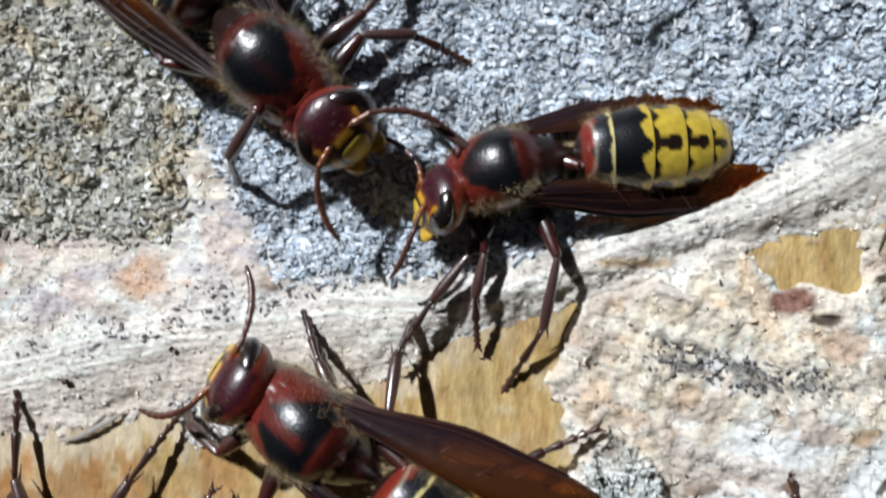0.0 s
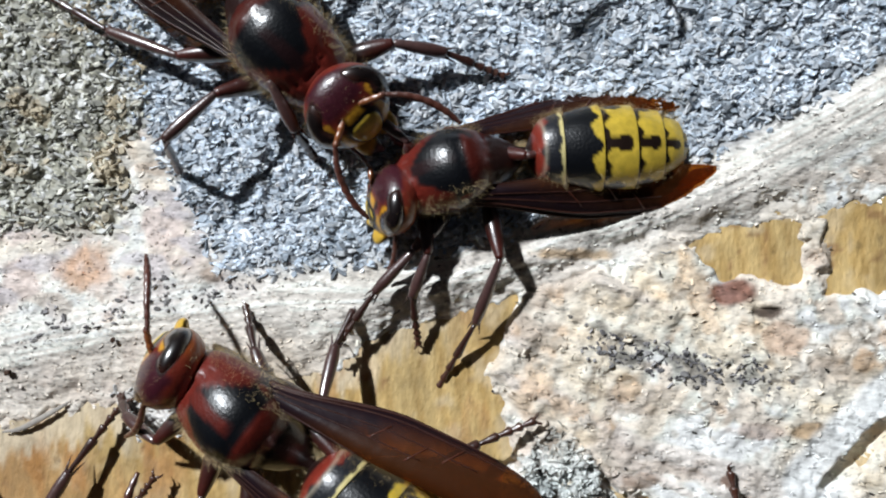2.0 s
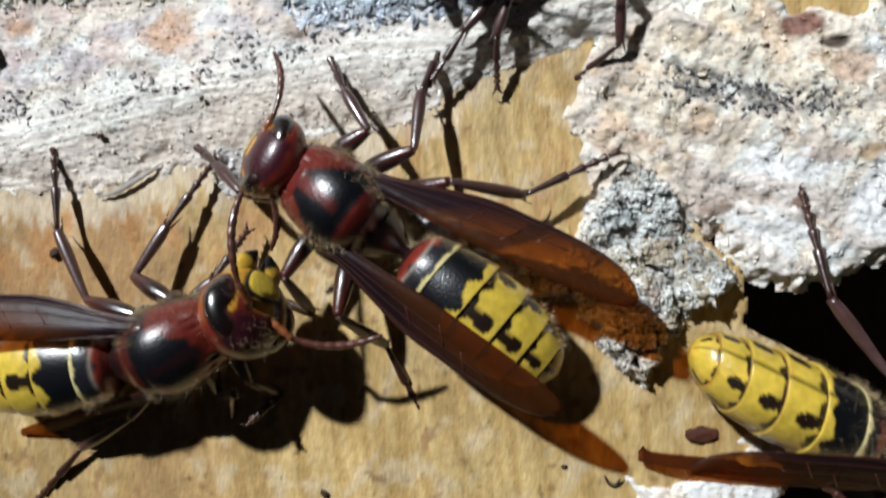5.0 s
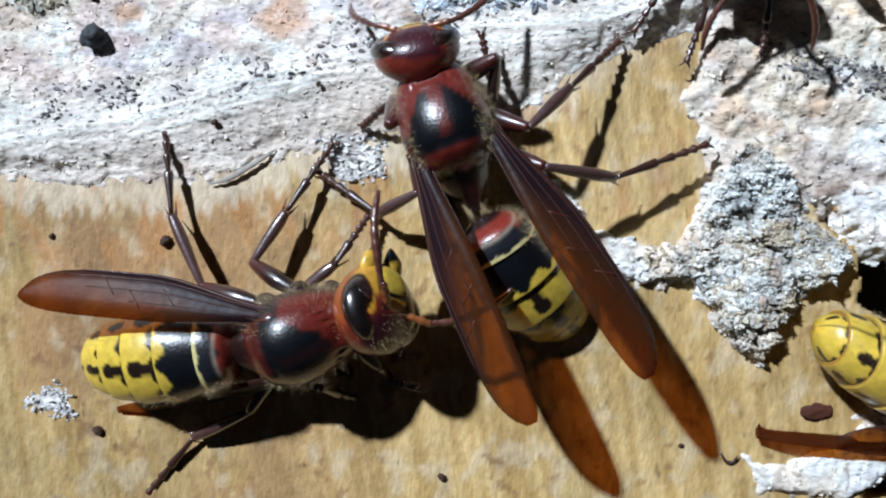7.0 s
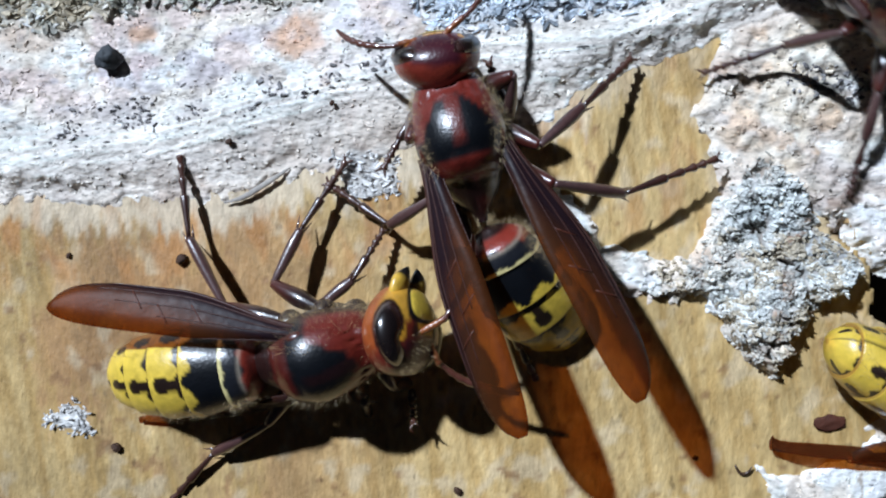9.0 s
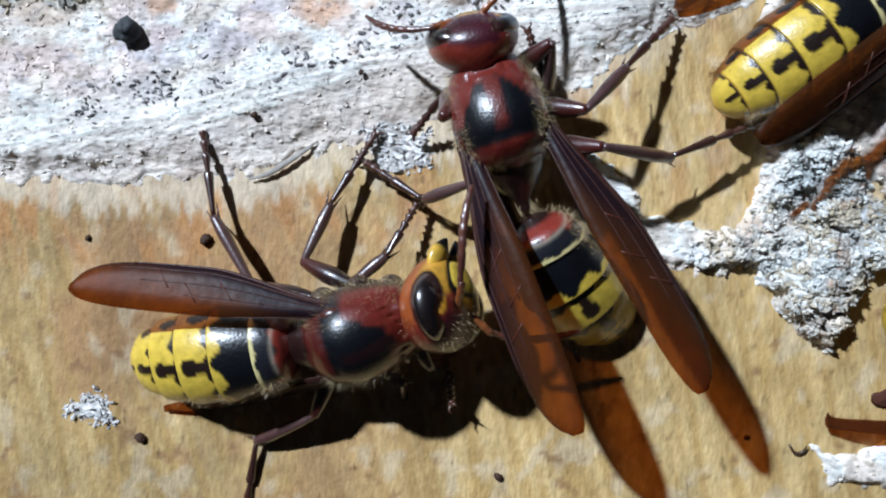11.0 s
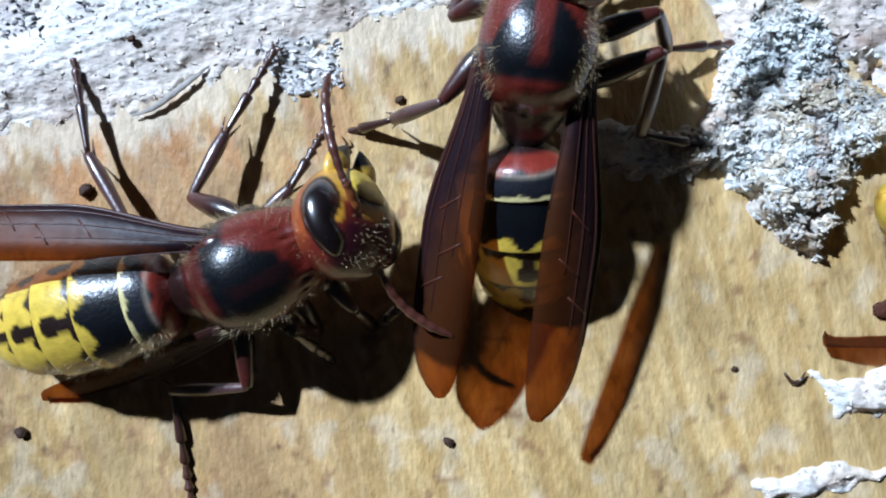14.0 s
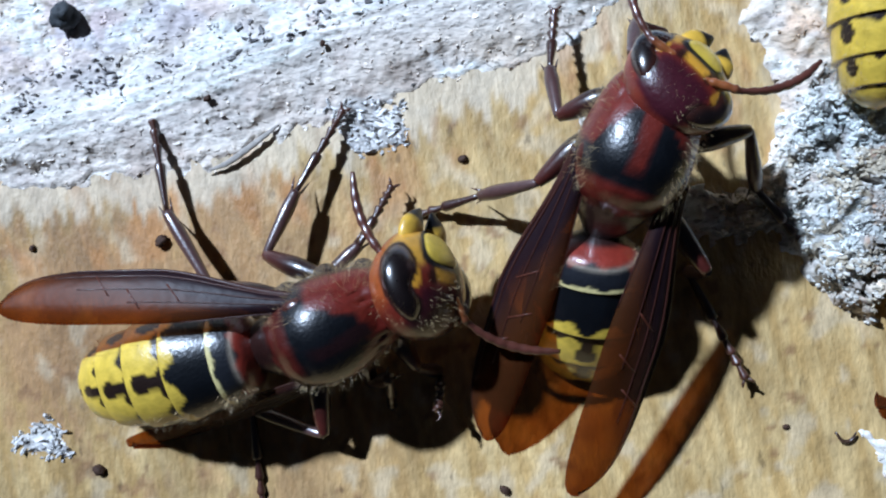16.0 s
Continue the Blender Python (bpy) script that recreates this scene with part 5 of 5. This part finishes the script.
    live(SECOND, [(0, 0.9, 18.9, -0.8, 197, 0, 10), (0.5, 0.7, 18.3, -0.8, 197, 0, 10), (1, 1.3, 18.2, -0.8, 197, 0, 10), (1.5, 1.6, 18.1, -0.8, 197, 0, 10), (2, 1.8, 18.3, -0.8, 197, 0, 10), (3.0, 1.7, 17.7, -0.8, 197, 0, 10), (3.5, 1.7, 17.2, -0.8, 197, 0, 10), (4.5, 2.2, 18.2, -0.8, 197, 0, 10), (5.2, 2.3, 18.8, -0.8, 197, 0, 10), (7.0, 5.0, 34, -0.8, 190, 0, 10), (16, 5.0, 34, -0.8, 190, 0, 10)],
         off(still(((F, 1), (-0.5, 9.3, 1, 0.4, 12.8, 3, -0.8, 11, 2)), ((M, 1), (-7.8, 4.4, 0.8, -2.9, 11.3, 3.5, -5.1, 9.2, 2)), ((F, -1), (-3.9, 22.5, 1)), ((M, -1), (2, 20, 1, -1, 20.5, 2.5, 0, 20.5, 1.5)), ((H, -1), (12, 20.5, 1, 5, 20, 3, 8, 20.4, 2))) | {(H, 1): [(0, 2.2, 7.6, 0.6, 4.8, 12.9, 3.5, 3.7, 11, 2), (4.0, 2.0, 8.0, 0.6, 4.8, 13.2, 3.5, 3.6, 11.2, 2), (4.5, 6.2, 10.4, 0.8, 7.4, 15.0, 3.5, 7.1, 13.2, 2.4), (16, 6.2, 10.4, 0.8, 7.4, 15.0, 3.5, 7.1, 13.2, 2.4)]}, 5.2, 7.0, 3, 16),
         [(0, -0.8, 0.0, 0.5, 0.32, 0.7, 0.55), (2.8, -0.8, -0.05, 0.5, 0.32, 0.72, 0.52), (3.5, -0.84, -0.25, 0.42, 0.4, 0.5, 0.75), (16, -0.84, -0.3, 0.42, 0.4, 0.5, 0.75)], [(0, -11, 6, -10, 1, 0), (16, -13, 6, -10, 1, 0)], {1: [(0, -0.65, -0.75, 0), (1, -0.2, -0.97, 0), (2, 0.05, -1, -0.2), (16, -0.1, -1, -0.2)], -1: [(0, -0.6, 0.7, 0.1), (16, -0.6, 0.7, 0.1)]})
    live(FIRST, [(0, -12.7, 25.6, 0.4, -42, 0, 6), (0.5, -10.5, 25.5, 0.4, -43, 0, 6), (1.0, -9.8, 25.6, 0.4, -43, 0, 6), (1.5, -9.4, 25.8, 0.4, -43, 0, 6), (2.0, -8.1, 26.4, 0.4, -43, 0, 6), (2.5, -8.6, 23.6, 0.4, -40, 0, 6), (3.0, -8.7, 22.4, 0.4, -38, 0, 6), (3.5, -9.4, 20.2, 0.4, -35, 0, 6), (4.0, -9.0, 20.8, 0.4, -34, 0, 6), (4.5, -7.0, 20.6, 0.4, -33, 0, 6), (5.2, -7.0, 21.6, 0.4, -32, 0, 6), (7.0, -14, 38, 0.4, -20, 0, 6), (16, -14, 38, 0.4, -20, 0, 6)],
         off({(F, 1): [(0, -2.2, 26.8, 1.2, -7.0, 28.4, 4, -4.6, 27.8, 2.6), (2, 4.1, 25.2, 1.2, -0.4, 26.8, 4, 1.3, 26.1, 2.5), (16, 4.1, 25.2, 1.2, -0.4, 26.8, 4, 1.3, 26.1, 2.5)]} | still(((M, 1), (-4.4, 33, 1, -7.4, 29.2, 3.5, -6, 31.5, 2.5)), ((H, 1), (-17, 38, 1, -12, 31.5, 4, -14.5, 35, 2.5)), ((F, -1), (-7.3, 19.8, 1)), ((M, -1), (-16.3, 18.9, 0.8, -13.3, 22.6, 5.5, -14.6, 20.8, 5.2)), ((H, -1), (-27, 31, 1, -18, 25.6, 3, -22, 28, 2))), 5.2, 7.0, -7, 16),
         [(0, 0.48, -0.5, 0.72, -0.6, 0.45, 0.65), (3, 0.5, -0.45, 0.74, -0.62, 0.45, 0.62), (4, 0.42, -0.46, 0.78, -0.75, 0.2, 0.58), (4.5, 0.28, -0.38, 0.88, -0.9, 0.05, 0.38), (16, 0.28, -0.38, 0.88, -0.9, 0.05, 0.38)], [(0, 0, 0, 0, 0, 0), (16, 0, 0, 0, 0, 0)], {1: [(0, 1, 0, 0.1), (2, 0.98, -0.15, 0.2), (3, 0.95, -0.3, 0.4), (16, 0.95, -0.3, 0.4)], -1: [(0, 0, -1, 0), (1, 0, -0.9, -0.5), (2, 0.3, -0.95, 0), (3, 0.1, -0.9, -0.3), (16, 0.1, -0.9, -0.3)]})
    live(FIFTH, [(0, 29.3, -11.2, 1.2, -17, -4, 75), (16, 29.3, -11.2, 1.2, -17, -4, 75)],
         still(((F, 1), (31, -5, 0)), ((M, 1), (25, -4, 0)), ((H, 1), (18.6, 1.8, 0.9, 18.5, -6.4, 4.5, 17.8, -2.5, 3)), ((F, -1), (32, -17, 0)), ((M, -1), (24, -19, 0)), ((H, -1), (20, -17, 0))),
         [(0, 0.95, -0.2, 0.1, -0.1, -0.9, 0.3), (16, 0.95, -0.2, 0.1, -0.1, -0.9, 0.3)], [(0, 0, -2, 0, 0, 0), (16, 0, -2, 0, 0, 0)], {1: [(0, 1, 0, 0), (16, 1, 0, 0)], -1: [(0, 1, -0.3, 0), (16, 1, -0.3, 0)]})
    live(SIXTH, [(0, 10, 40, 0.8, -90, 0, 0), (5.2, 8, 30, 0.8, -90, 0, 0), (7.3, 6.9, 18.0, 0.4, -80, 0, 0), (7.5, 9.2, 18.8, 0.4, -77, 0, 0), (8.0, 12.9, 17.7, 0.8, -66, 0, 0), (8.5, 11.7, 15.0, 0.8, -52, 0, 0), (9.0, 14.0, 13.1, 0.8, -46, 0, 0), (9.5, 20.8, 6.1, 0.8, -28, 0, 0), (9.7, 20.8, 5.4, 0.8, -24, 0, 0), (10.4, 18.5, 8, 0.8, 0, 0, 0), (11.1, 14, 14, 0.8, 40, 0, 0), (11.8, 9.5, 16.4, 0.8, 72, 0, 0), (12.0, 9.9, 15.5, 0.8, 73, 0, 0), (13, 9.8, 19, 0.8, 78, 0, 0), (14.5, 10.0, 20.6, 0.8, 82, 0, 0), (15, 10.4, 19.3, 0.8, 84, 0, 0), (16, 10.4, 16.2, 0.8, 87, 0, 0)],
         {(F, 1): [(0, 14, 36, 1), (7.3, 8.5, 9, 1), (8, 17, 11, 1), (9, 19, 6, 1), (9.5, 25, 0, 1), (11.8, 10, 23, 1), (16, 5, 22, 1)], (M, 1): [(0, 14, 36, 1), (7.3, 15, 14, 1), (9, 19, 15, 1), (9.5, 22, 4, 1), (11.8, 3, 21, 1), (16, 2, 20, 1)], (H, 1): [(0, 18, 42, 1), (7.3, 14, 21, 1), (9, 14, 19, 1), (9.5, 14, 9, 1), (11.8, 1, 14, 1), (16, 3.5, 13, 1)],
          (F, -1): [(0, 6, 36, 1), (7.3, 4, 8.4, 1), (8.0, 12.4, 8.4, 1), (8.5, 11.7, 9.0, 1), (9, 13.5, 0.8, 1), (9.5, 21, -4, 1), (11.8, 15, 21, 1), (16, 11, 22, 1)], (M, -1): [(0, 2, 38, 1), (7.3, 0.4, 10.6, 1), (8.5, 4.1, 8.6, 1), (9, 4.3, 9.1, 1), (9.5, 12, 2, 1), (11.8, 17, 15, 1), (16, 14, 16, 1)], (H, -1): [(0, 2, 44, 1), (7.3, 2, 20, 1), (9, 7, 16, 1), (9.5, 4.1, 9.8, 1), (11.8, 15, 9, 1), (16, 13, 10, 1)]},
         [(0, 0, -0.9, 0.4, 0, 0.4, 0.9), (7.3, 0.15, -0.85, 0.45, -0.1, 0.45, 0.85), (8.5, 0.4, -0.6, 0.65, -0.4, 0.4, 0.8), (9.0, 0.6, -0.6, 0.4, -0.2, 0.2, 0.9), (9.7, 0.8, -0.5, 0.3, -0.3, 0.05, 0.9), (11.8, 0.5, 0.8, 0.3, -0.2, -0.2, 0.9), (16, 0.15, 0.9, 0.3, 0, -0.3, 0.9)],
         [(0, 0, 0, 0, 0, 0), (16, 0, 0, 0, 0, 0)], {1: [(0, 0.3, -0.9, 0), (7.3, 0.4, -0.9, 0), (9.7, 0.95, 0, 0), (11.8, -0.3, 0.9, 0), (16, -0.3, 0.9, 0)], -1: [(0, -0.3, -0.9, 0), (7.3, -0.4, -0.9, 0), (9.7, 0.6, -0.8, 0), (11.8, 0.6, 0.7, 0), (16, 0.5, 0.8, 0)]}, [(0, -4, -8, 4, 4, 24), (9.7, -4, -8, 4, 4, 24), (11.8, 24, 8, 6, 6, 38), (12.5, 24, 8, 6, 6, 38), (14, -30, 38, 6, 6, 38), (16, -30, 38, 6, 6, 38)])


motions()
